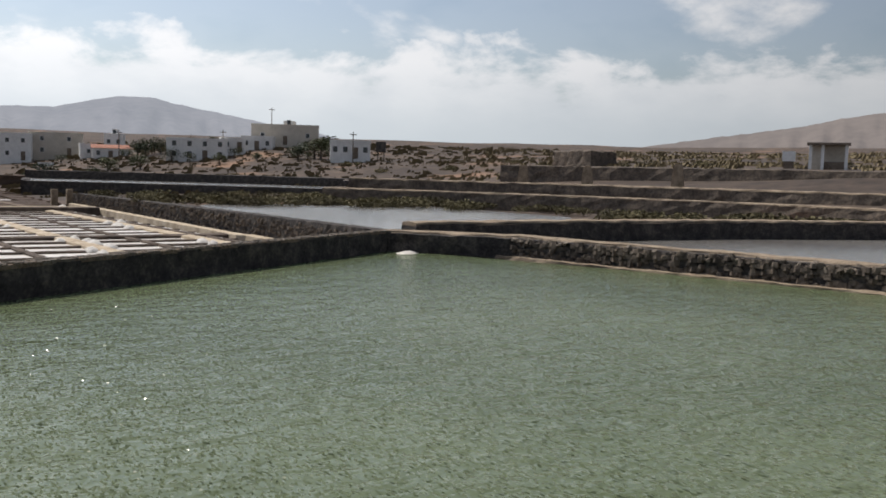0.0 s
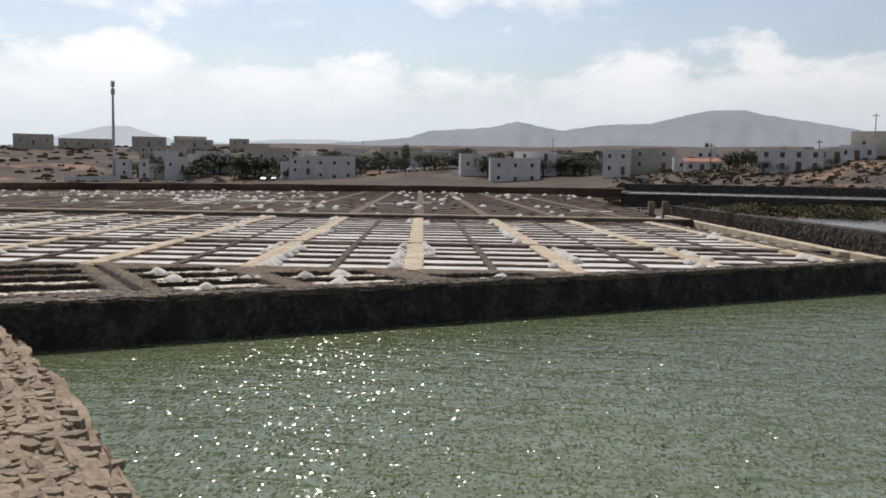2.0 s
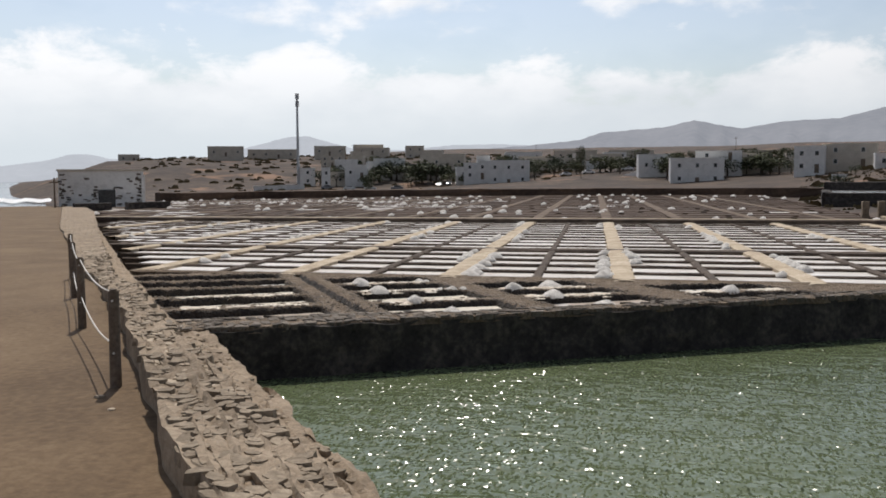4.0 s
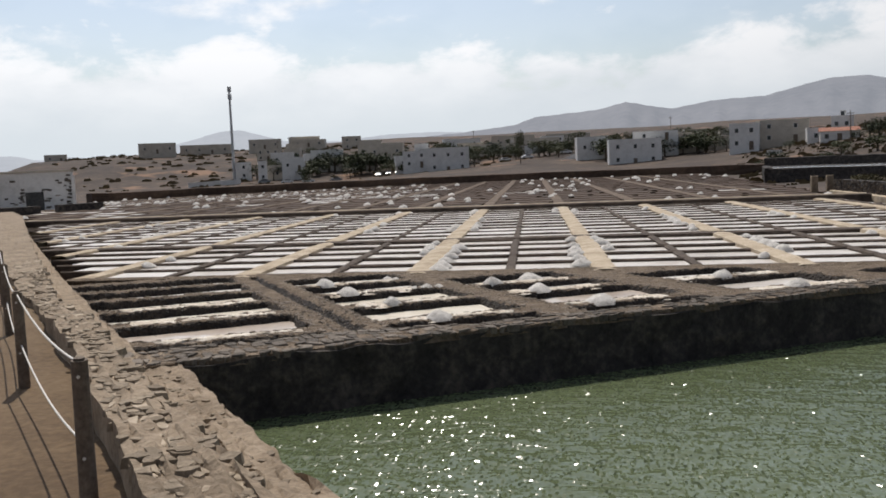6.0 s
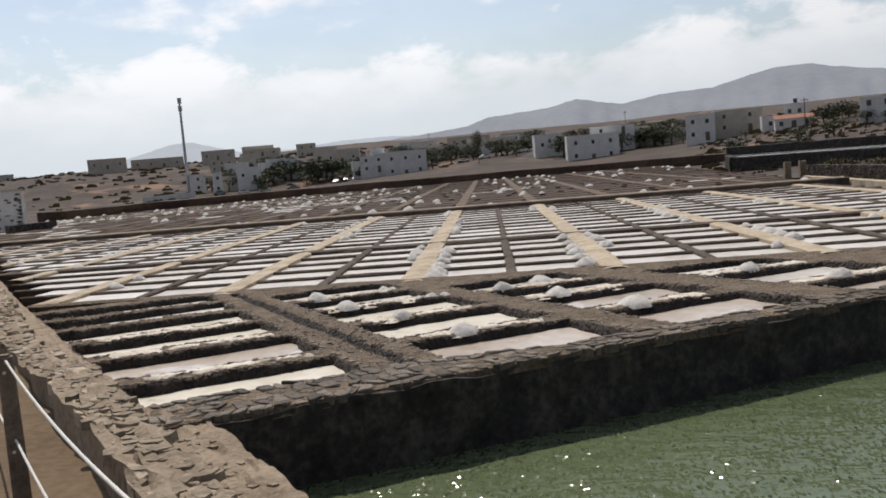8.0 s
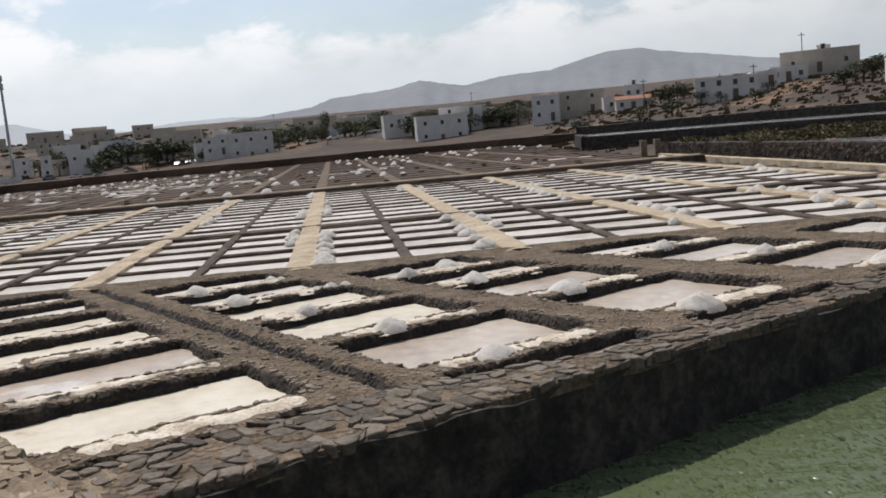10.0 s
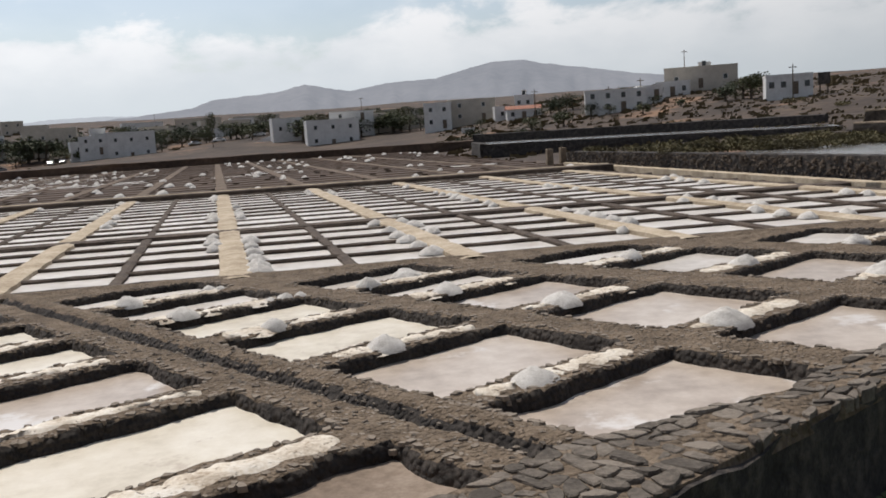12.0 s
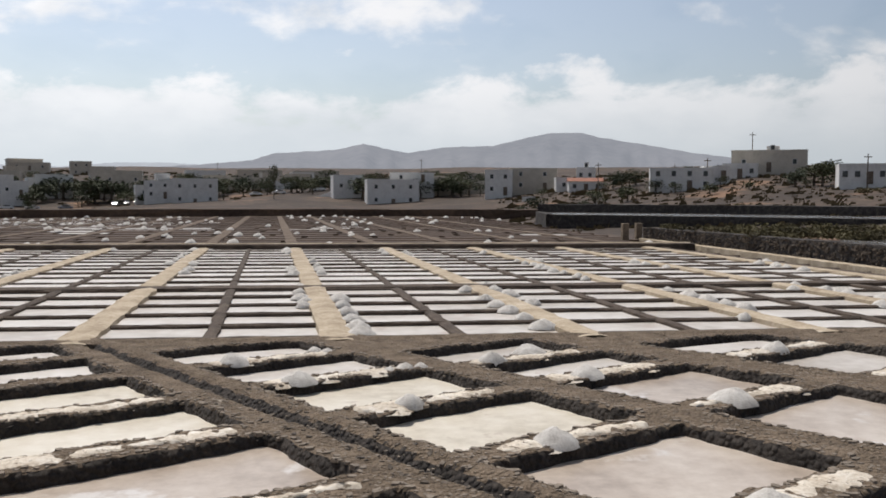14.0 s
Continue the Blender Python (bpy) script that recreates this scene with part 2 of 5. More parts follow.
M = {
    "path": material("path_dirt", ((0.098, 0.064, 0.036), (0.148, 0.099, 0.056), (0.205, 0.145, 0.087)), 0.7, 16, 0.95, 0.6, 0.03),
    "earth": material("plain_earth", ((0.040, 0.031, 0.026), (0.074, 0.055, 0.043), (0.135, 0.097, 0.070)), 0.06, 0.55, 0.95, 0.5, 0.3,
                      spots=((0.23, 0.140, 0.088), 0.045, 0.575)),
    "bank": material("bank_clay", ((0.090, 0.067, 0.046), (0.165, 0.124, 0.086), (0.27, 0.208, 0.150)), 2.2, 26, 0.95, 1.0, 0.06,
                     spots=((0.42, 0.37, 0.31), 1.3, 0.67), pebbles=15.0),
    # bank clay darkened: the shade on the pans' inner sides, put into the colour
    "panshade": material("pan_side_shade", ((0.020, 0.017, 0.015), (0.044, 0.037, 0.032), (0.085, 0.070, 0.058)), 2.4, 22, 0.9, 1.0, 0.05, pebbles=11.0),
    "basalt": material("basalt_stone", ((0.07, 0.060, 0.052), (0.13, 0.112, 0.094), (0.23, 0.195, 0.16)), 1.5, 20, 0.9, 0.7, 0.03, by_object=0.22),
    "wallrock": material("rubble_wall", ((0.019, 0.017, 0.017), (0.047, 0.041, 0.038), (0.12, 0.102, 0.085)), 2.6, 12, 0.92, 1.0, 0.08),
    "divider": material("dark_clay_divider", ((0.046, 0.036, 0.029), (0.088, 0.067, 0.053), (0.15, 0.117, 0.090)), 1.4, 18, 0.95, 0.9, 0.03),
    "mud": material("dark_mud", ((0.050, 0.034, 0.025), (0.080, 0.053, 0.038), (0.13, 0.088, 0.062)), 0.12, 1.4, 0.9, 0.4, 0.03),
    "terrace": material("terrace_rubble", ((0.055, 0.045, 0.038), (0.115, 0.092, 0.073), (0.21, 0.165, 0.125)), 1.1, 4.5, 0.95, 1.0, 0.15),
    "cobble": material("brown_cobble", ((0.085, 0.070, 0.056), (0.155, 0.128, 0.101), (0.26, 0.217, 0.172)), 1.8, 22, 0.92, 0.8, 0.02, by_object=0.25),
    "slab": material("pale_slab_stone", ((0.20, 0.158, 0.112), (0.34, 0.275, 0.200), (0.48, 0.398, 0.302)), 3.2, 24, 0.9, 1.0, 0.03, by_object=0.25),
    "mortar": material("lime_mortar", ((0.155, 0.118, 0.081), (0.27, 0.209, 0.147), (0.39, 0.312, 0.228)), 2.0, 20, 0.95, 1.0, 0.05),
    "aisle": material("sandy_aisle", ((0.29, 0.225, 0.155), (0.44, 0.36, 0.26), (0.60, 0.515, 0.40)), 0.9, 9, 0.95, 0.5, 0.02),
    "salt": material("salt_heap_crystals", ((0.46, 0.43, 0.39), (0.63, 0.60, 0.555), (0.78, 0.755, 0.715)), 5, 45, 0.75, 1.0, 0.04),
    "crust": material("salt_crust", ((0.36, 0.28, 0.20), (0.64, 0.57, 0.47), (0.82, 0.78, 0.71)), 2.2, 18, 0.85, 1.0, 0.03,
                      spots=((0.19, 0.15, 0.11), 11.0, 0.585)),
    "oldaisle": material("worn_earth_aisle", ((0.080, 0.056, 0.040), (0.135, 0.098, 0.070), (0.20, 0.152, 0.110)), 0.4, 5, 0.95, 0.5, 0.03),
    "copestone": material("grey_coping_stone", ((0.078, 0.066, 0.054), (0.142, 0.120, 0.098), (0.24, 0.204, 0.166)), 3.0, 26, 0.92, 1.0, 0.04, by_object=0.25),
    "brine": material("salt_pan_floor", ((0.47, 0.42, 0.36), (0.61, 0.56, 0.50), (0.74, 0.70, 0.645)), 0.55, 2.6, 0.38, 0.12, 0.01, by_object=0.16, spec=0.5,
                      spots=((0.50, 0.42, 0.36), 0.9, 0.60)),
    "creampan": material("cream_salt_floor", ((0.52, 0.46, 0.36), (0.67, 0.61, 0.50), (0.78, 0.73, 0.63)), 0.7, 3.5, 0.40, 0.2, 0.01, by_object=0.1, spec=0.3,
                         spots=((0.45, 0.37, 0.29), 1.1, 0.63)),
    "pinkpan": material("pink_brine_floor", ((0.37, 0.30, 0.24), (0.51, 0.43, 0.355), (0.64, 0.565, 0.485)), 0.7, 3.6, 0.30, 0.12, 0.01, by_object=0.1, spec=0.4,
                        spots=((0.70, 0.66, 0.62), 0.8, 0.585)),
    "drypan": material("dry_pan_floor", ((0.16, 0.12, 0.09), (0.24, 0.185, 0.14), (0.36, 0.29, 0.23)), 0.9, 9, 0.9, 0.6, 0.02,
                       spots=((0.62, 0.57, 0.50), 0.7, 0.60)),
    "white": material("whitewash", ((0.58, 0.57, 0.55), (0.70, 0.69, 0.67), (0.78, 0.77, 0.75)), 0.6, 3, 0.9, 0.2, 0.02),
    "cream": material("cream_render", ((0.42, 0.38, 0.32), (0.52, 0.47, 0.40), (0.60, 0.55, 0.48)), 0.5, 3, 0.9, 0.2, 0.02),
    "roofred": material("red_tile_roof", ((0.22, 0.09, 0.06), (0.33, 0.15, 0.10), (0.42, 0.22, 0.15)), 1, 6, 0.85, 0.5, 0.05),
    "glass": material("dark_window_glass", ((0.02, 0.025, 0.03), (0.035, 0.04, 0.045), (0.06, 0.065, 0.07)), 1, 4, 0.15, 0, spec=0.6),
    "wood": material("grey_wood_post", ((0.09, 0.07, 0.055), (0.16, 0.125, 0.095), (0.25, 0.20, 0.155)), 3, 40, 0.85, 0.6, 0.01),
    "rope": material("white_rope", ((0.55, 0.52, 0.47), (0.68, 0.65, 0.60), (0.76, 0.73, 0.68)), 20, 120, 0.9, 0.5, 0.004),
    "leaf": material("dull_leaves", ((0.035, 0.045, 0.025), (0.06, 0.07, 0.035), (0.10, 0.105, 0.05)), 2, 12, 0.8, 0, by_object=0.2),
    "scrub": material("dry_scrub", ((0.080, 0.064, 0.036), (0.135, 0.106, 0.058), (0.20, 0.158, 0.088)), 1.5, 10, 0.9, 0, by_object=0.2),
    "olive": material("olive_shrub", ((0.062, 0.052, 0.026), (0.105, 0.090, 0.044), (0.16, 0.138, 0.070)), 1.5, 10, 0.9, 0, by_object=0.3),
    "bark": material("bark", ((0.06, 0.045, 0.035), (0.10, 0.08, 0.06), (0.15, 0.12, 0.09)), 4, 25, 0.95, 0.6, 0.02),
    "metal": material("galvanised_metal", ((0.35, 0.36, 0.37), (0.45, 0.46, 0.47), (0.55, 0.56, 0.57)), 2, 14, 0.5, 0.1, 0.005, metal=0.6),
    "carwhite": material("white_car_paint", ((0.70, 0.70, 0.70), (0.78, 0.78, 0.78), (0.82, 0.82, 0.82)), 1, 4, 0.2, 0, spec=0.6),
    "cargrey": material("grey_car_paint", ((0.16, 0.17, 0.18), (0.22, 0.23, 0.25), (0.28, 0.29, 0.31)), 1, 4, 0.2, 0, spec=0.6),
    "tyre": material("tyre_rubber", ((0.02, 0.02, 0.02), (0.03, 0.03, 0.03), (0.045, 0.045, 0.045)), 4, 30, 0.9, 0.2, 0.005),
    "foam": material("sea_foam", ((0.62, 0.63, 0.63), (0.75, 0.76, 0.76), (0.85, 0.85, 0.85)), 0.5, 3, 0.8, 0.6, 0.1),
    "pond": wave_material("green_pond_water", ((0.094, 0.118, 0.060), (0.126, 0.154, 0.082)), 1.7, 0.42, 0.135, 1.0),
    "brown": wave_material("grey_settling_pond", ((0.16, 0.15, 0.14), (0.22, 0.21, 0.195)), 1.6, 0.10, 0.15),
    "sea": wave_material("sea_water", ((0.03, 0.06, 0.08), (0.05, 0.08, 0.10)), 0.3, 0.4),
}


def hazed_material(name, dark, light, haze_glow):
    """Far hills as a backdrop: their haze is put in as emission and greyed colour."""
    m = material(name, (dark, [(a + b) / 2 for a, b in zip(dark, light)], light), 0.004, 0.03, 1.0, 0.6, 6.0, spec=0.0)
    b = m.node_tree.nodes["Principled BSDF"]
    b.inputs["Emission Color"].default_value = (*haze_glow, 1)
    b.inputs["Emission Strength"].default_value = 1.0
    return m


# the last colour of each is emitted, in place of haze in the air
M["hill"] = hazed_material("far_hill", (0.085, 0.083, 0.088), (0.145, 0.138, 0.142), (0.165, 0.183, 0.208))
M["brownhill"] = hazed_material("brown_hill", (0.10, 0.083, 0.072), (0.16, 0.133, 0.113), (0.075, 0.075, 0.080))
M["farhill"] = hazed_material("hazy_hill", (0.10, 0.10, 0.11), (0.15, 0.15, 0.16), (0.33, 0.36, 0.39))

# ---- helpers for building ----


def shade(ob, angle=None):
    for f in ob.data.polygons:
        f.use_smooth = True


def mesh_object(name, verts, faces, mat_key, parent=None, label="", smooth=False):
    me = bpy.data.meshes.new(name)
    me.from_pydata([tuple(v) for v in verts], [], [tuple(f) for f in faces])
    me.materials.append(M[mat_key])
    me.validate(); me.update()
    ob = new(name, me)
    if parent:
        ob.parent = parent
    if label:
        ob["label"] = label
    if smooth:
        shade(ob)
    return ob


def part(name, bm, mat_key, parent=None, label="", smooth=False):
    me = bpy.data.meshes.new(name)
    bm.to_mesh(me); bm.free()
    me.materials.append(M[mat_key])
    ob = new(name, me)
    if parent:
        ob.parent = parent
    if label:
        ob["label"] = label
    if smooth:
        shade(ob)
    return ob


def box(bm, x0, x1, y0, y1, z0, z1, bevel=0.0):
    r = bmesh.ops.create_cube(bm, size=1)
    for v in r["verts"]:
        v.co = Vector((x0 if v.co.x < 0 else x1, y0 if v.co.y < 0 else y1, z0 if v.co.z < 0 else z1))
    if bevel:
        es = list({e for v in r["verts"] for e in v.link_edges})
        bmesh.ops.bevel(bm, geom=es, offset=bevel, segments=2, affect="EDGES", profile=0.6)


def bx(name, dims, mat_key, parent=None, label="", bevel=0.0):
    bm = bmesh.new()
    box(bm, *dims, bevel=bevel)
    return part(name, bm, mat_key, parent, label)


def nz(x, y, z=0.0, f=1.0):
    return noise.noise(Vector((x * f, y * f, z * f + 7.3)))


# ---- plan: p runs along the pond's front wall, q away from the pond ----
PX, PY, QX, QY, CX, CY = 0.865, 0.502, -0.502, 0.865, -4.75, 10.2


def W(p, q):
    return CX + PX * p + QX * q, CY + PY * p + QY * q


def PQ(x, y):
    return (x - CX) * PX + (y - CY) * PY, (x - CX) * QX + (y - CY) * QY


def bearing(az, r):
    """A place r metres from the standpoint, az degrees to the left of +y."""
    a = radians(az)
    return 1.5 - r * math.sin(a), -1.0 + r * math.cos(a)


EYE_Z = 3.3


def rim(y):
    return max(0.0, 0.03 * (29.6 - y))


def path_z(q):
    return 2.0 if q < -2 else max(0.05, 2.0 - 0.018 * (q + 2))


def strip_edge(q):
    return 0.35 - 0.108 * q


# ---- ground sheet to the horizon ----
R_KNOTS = (0, 45, 50, 60, 70, 73, 84, 87, 110, 125, 150, 183, 250, 300, 325, 460, 900, 2000, 4600)
G_AZ = (-180, -62, -45, -30, -23, -16, -8, 0, 15, 29, 34, 40, 62, 180)
G_Z = {
    -180: (-0.6, -0.6, -0.5, 0, 1, 1, 2, 2, 2, 2, 2, 2, 3, 3, 4, 6, 12, 30, 60),
    -62: (-0.6, -0.6, 0.6, 0.9, 2.3, 2.35, 4.2, 4.35, 5.0, 5.3, 6.0, 8.0, 10, 12, 13, 18, 36, 60, 90),
    -45: (-0.6, -0.6, 0.5, 0.7, 0.8, 0.85, 2.3, 2.35, 4.7, 5.1, 6.0, 7.6, 9.5, 11, 12, 17, 34, 55, 80),
    -30: (-0.6, -0.6, -0.3, 0.3, 0.5, 0.6, 0.8, 0.9, 1.0, 2.0, 4.7, 6.0, 9, 11, 12, 18, 35, 55, 80),
    -23: (-0.6, -0.6, -0.5, -0.2, 0.0, 0.0, 0.2, 0.3, 0.5, 1.0, 2.9, 6.0, 11.5, 12.2, 13, 18, 34, 52, 75),
    -16: (-0.6, -0.6, -0.6, -0.6, -0.6, -0.6, -0.5, -0.4, 0.0, 0.2, 1.2, 3.9, 8.0, 9.5, 10.5, 15, 33, 50, 70),
    -8: (-0.6,) * 10 + (-0.4, -0.2, 4.4, 7.0, 8.4, 13, 33, 48, 65),
    0: (-0.6,) * 11 + (-0.3, 1.0, 5.8, 7.4, 12, 32, 45, 60),
    15: (-0.6,) * 11 + (-0.3, -0.2, 0.5, 3.6, 13.5, 31, 45, 60),
    29: (-0.6,) * 11 + (-0.4, -0.2, 0.2, 1.4, 14, 20, 30, 40),
    34: (-0.6,) * 10 + (-0.6, -0.6, -0.6, -0.4, 0.2, 12, 14, 14, 14),
    40: (-0.6,) * 9 + (-1, -3, -6, -6, -6, -6, -6, -6, -8, -8),
    62: (-0.6,) * 9 + (-1, -3, -6, -6, -6, -6, -6, -6, -8, -8),
    180: (-0.6, -0.6, -0.5, 0, 1, 1, 2, 2, 2, 2, 2, 2, 3, 3, 4, 6, 12, 30, 60),
}


def ground_z(az, r):
    col = [float(np.interp(r, R_KNOTS, G_Z[a])) for a in G_AZ]
    z = float(np.interp(az, G_AZ, col))
    if r > 120:
        x, y = bearing(az, r)
        z += (nz(x, y, 0, 0.012) * 1.6 + nz(x, y, 3, 0.05) * 0.35) * min(1, (r - 120) / 120) * (0 if z < -2 else 1)
    return z


rs = list(np.concatenate([np.linspace(1, 45, 6), np.arange(46, 130, 2.0), np.geomspace(132, 4600, 60)]))
azs = list(np.concatenate([np.arange(-180, -66, 8.0), np.arange(-66, 62, 0.8), np.arange(62, 180, 8.0)]))
gv = [(1.5, -1.0, -0.6)] + [(*bearing(a, r), ground_z(a, r)) for r in rs for a in azs]
na = len(azs)
gf = [(0, 1 + (i + 1) % na, 1 + i) for i in range(na)]
for k in range(len(rs) - 1):
    for i in range(na):
        a, b = 1 + k * na + i, 1 + k * na + (i + 1) % na
        gf.append((a, b, b + na, a + na))
ground = mesh_object("ground", gv, gf, "earth", smooth=True)
tagged(ground, "dry brown volcanic plain rising to the hills", "ground", kind="structure")

sv = [(*bearing(a, r), -3.6) for r in (120, 4600) for a in (33, 62, 90)]
sea = mesh_object("sea", sv, [(0, 1, 4, 3), (1, 2, 5, 4)], "sea")
tagged(sea, "dark blue sea beyond the shore", "water", kind="structure")
rng = random.Random(5)
fv, ff = [], []
for k in range(26):
    az = 36.6 + k * 0.2
    for side, r in ((0, 300), (1, 330)):
        fv.append((*bearing(az, r + 12 * math.sin(k * 0.9) + rng.uniform(-5, 5)), -3.2 + 0.5 * side))
for k in range(25):
    ff.append((2 * k, 2 * k + 2, 2 * k + 3, 2 * k + 1))
tagged(mesh_object("surf", fv, ff, "foam"), "white surf breaking on the shore", "surf", kind="structure")


def mountain(name, profile, r, deep, mat_key, label):
    """A range of hills with a skyline of (azimuth, elevation), spurs and gullies on its front."""
    azk, elk = zip(*sorted(profile))
    n, levels = 150, 9
    v, f = [], []
    for i in range(n + 1):
        az = azk[0] + (azk[-1] - azk[0]) * i / n
        top = EYE_Z + (r + deep) * math.tan(radians(float(np.interp(az, azk, elk))))
        top += nz(az * 3, 1.0, r) * 2.5
        for k in range(levels + 1):
            s = k / levels
            rr = r + deep * s + nz(az * 1.3, s * 1.5, r) * deep * 0.16 * (1 - abs(2 * s - 1))
            z = -10 + (top + 10) * (s ** 0.85) + nz(az * 2.1, s * 3, r + 5) * 9 * s * (1 - s) * 4
            v.append((*bearing(az, rr), z))
    for i in range(n):
        for k in range(levels):
            a = i * (levels + 1) + k
            f.append((a, a + levels + 1, a + levels + 2, a + 1))
    ob = mesh_object(name, v, f, mat_key, smooth=True)
    return tagged(ob, label, "hills", kind="structure")


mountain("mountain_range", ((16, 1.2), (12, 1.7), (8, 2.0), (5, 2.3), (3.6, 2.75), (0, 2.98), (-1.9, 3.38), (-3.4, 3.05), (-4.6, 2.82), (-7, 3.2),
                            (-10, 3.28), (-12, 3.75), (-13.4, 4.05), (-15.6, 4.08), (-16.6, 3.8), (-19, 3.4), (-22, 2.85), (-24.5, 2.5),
                            (-27, 1.95), (-31, 1.3)), 2300, 700, "hill", "volcanic hills behind the village, greyed and glowing to suggest haze")
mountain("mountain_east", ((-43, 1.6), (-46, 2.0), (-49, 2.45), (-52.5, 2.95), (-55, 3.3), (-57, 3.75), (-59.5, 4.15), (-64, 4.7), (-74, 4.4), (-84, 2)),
         1700, 500, "brownhill", "brown hill above the terraces, glowing faintly to suggest haze")
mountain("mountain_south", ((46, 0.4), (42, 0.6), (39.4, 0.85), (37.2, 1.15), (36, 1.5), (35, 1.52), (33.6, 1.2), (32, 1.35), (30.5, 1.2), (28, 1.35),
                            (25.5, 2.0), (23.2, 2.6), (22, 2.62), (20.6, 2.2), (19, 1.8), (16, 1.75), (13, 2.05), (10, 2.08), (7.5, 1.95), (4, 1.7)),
         3500, 500, "farhill", "hills across the bay, made pale by emission for haze")

# ---- near salt pans: banks as one sheet of clay, each pan's floor its own ----
COLS = (
    (None, 2.93, ((2.1, 4.0), (4.75, 6.9), (7.6, 9.75), (10.45, 12.35), (12.95, 15.0), (15.6, 17.6), (18.2, 20.1))),
    (4.2, 7.43, ((2.0, 4.08), (4.75, 7.1), (7.7, 9.95), (10.55, 12.67), (13.2, 15.08), (15.7, 17.7))),
    (8.3, 11.68, ((1.8, 4.08), (4.8, 7.32), (7.95, 10.2), (10.8, 12.3), (12.9, 14.7))),
    (12.95, 16.6, ((1.8, 4.05), (4.8, 7.0), (7.7, 9.95), (10.6, 12.5))),
    (17.9, 21.3, ((1.8, 3.8), (4.6, 6.6), (7.3, 9.3))),
    (22.5, 25.3, ((1.8, 3.6), (4.4, 6.4))),
)
EDGE_Y = 29.2     # where the far grid begins


def pan_depth(p, q):
    """How far (p, q) lies inside the pan that holds it; 0 on the banks."""
    for p0, p1, rows in COLS:
        lo = strip_edge(q) + 0.02 if p0 is None else p0
        if lo < p < p1:
            for q0, q1 in rows:
                if q0 < q < q1:
                    return min(p - lo, p1 - p, q - q0, q1 - q)
    return 0.0


def pan_at(p, q):
    return pan_depth(p, q) > 0


def bank_height(p, q):
    x, y = W(p, q)
    j1, j2 = nz(x, y, 1, 2.0) * 0.09 + nz(x, y, 2, 6.5) * 0.022, nz(x, y, 4, 2.0) * 0.09 + nz(x, y, 5, 6.5) * 0.022
    z = rim(y) + nz(x, y, 6, 1.1) * 0.03 + nz(x, y, 8, 5.0) * 0.028 + nz(x, y, 9, 11.0) * 0.012
    d = min(pan_depth(p + j1, q + j2), (EDGE_Y - 0.35 - y))
    if d > 0:
        s = min(1.0, d / 0.12)
        return z - 0.33 * s * s * (3 - 2 * s)
    g = max(0.0, 1 - abs(p + j1 * 0.6 - 3.6) / 0.16)
    z -= 0.14 * g * g * (3 - 2 * g)
    if 3.72 <= p < 4.15:
        z += 0.05 * math.sin((p - 3.72) / 0.43 * math.pi)
    return z


STEP = 0.046
pn, qn = int(29.0 / STEP), int(20.8 / STEP)
bv, bf, idx = [], [], {}


def bank_vertex(i, j):
    if (i, j) not in idx:
        p, q = -2.6 + i * STEP, 0.2 + j * STEP
        idx[i, j] = len(bv)
        bv.append((*W(p, q), bank_height(p, q)))
    return idx[i, j]


for i in range(pn):
    for j in range(qn):
        p, q = -2.6 + (i + 0.5) * STEP, 0.2 + (j + 0.5) * STEP
        x, y = W(p, q)
        if y < 29.75 and x < 19.5 and p > strip_edge(q) - 0.4:
            bf.append((bank_vertex(i, j), bank_vertex(i + 1, j), bank_vertex(i + 1, j + 1), bank_vertex(i, j + 1)))
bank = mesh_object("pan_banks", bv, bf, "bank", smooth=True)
bank.data.materials.append(M["panshade"])
# steep and sunken faces take the dark colour that paints in their shade
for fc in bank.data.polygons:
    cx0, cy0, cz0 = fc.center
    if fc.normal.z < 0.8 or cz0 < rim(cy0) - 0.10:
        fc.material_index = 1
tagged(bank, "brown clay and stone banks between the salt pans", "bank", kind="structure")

rng = random.Random(11)
DRY = {(0, 0)}
CREAM = {(0, 1), (0, 3), (0, 4), (1, 2), (1, 3)}
PINK = {(0, 1): 0, (0, 2): 1, (1, 0): 1, (1, 1): 1, (2, 0): 1, (2, 1): 1, (2, 2): 1, (3, 1): 1, (3, 0): 1}
LABELS = {"brine": "shallow salt pan with pale white crusting brine", "creampan": "salt pan with a cream crust of salt over its floor", "pinkpan": "shallow salt pan with pinkish still brine",
          "drypan": "drained salt pan with bare brown floor"}


def slab_of(name, corners, z, thick, key, parent=None):
    t = [(*W(p, q), z) for p, q in corners]
    v = t + [(x, y, zz - thick) for x, y, zz in t]
    return mesh_object(name, v, [(0, 1, 2, 3), (7, 6, 5, 4), (0, 4, 5, 1), (1, 5, 6, 2), (2, 6, 7, 3), (3, 7, 4, 0)], key, parent)


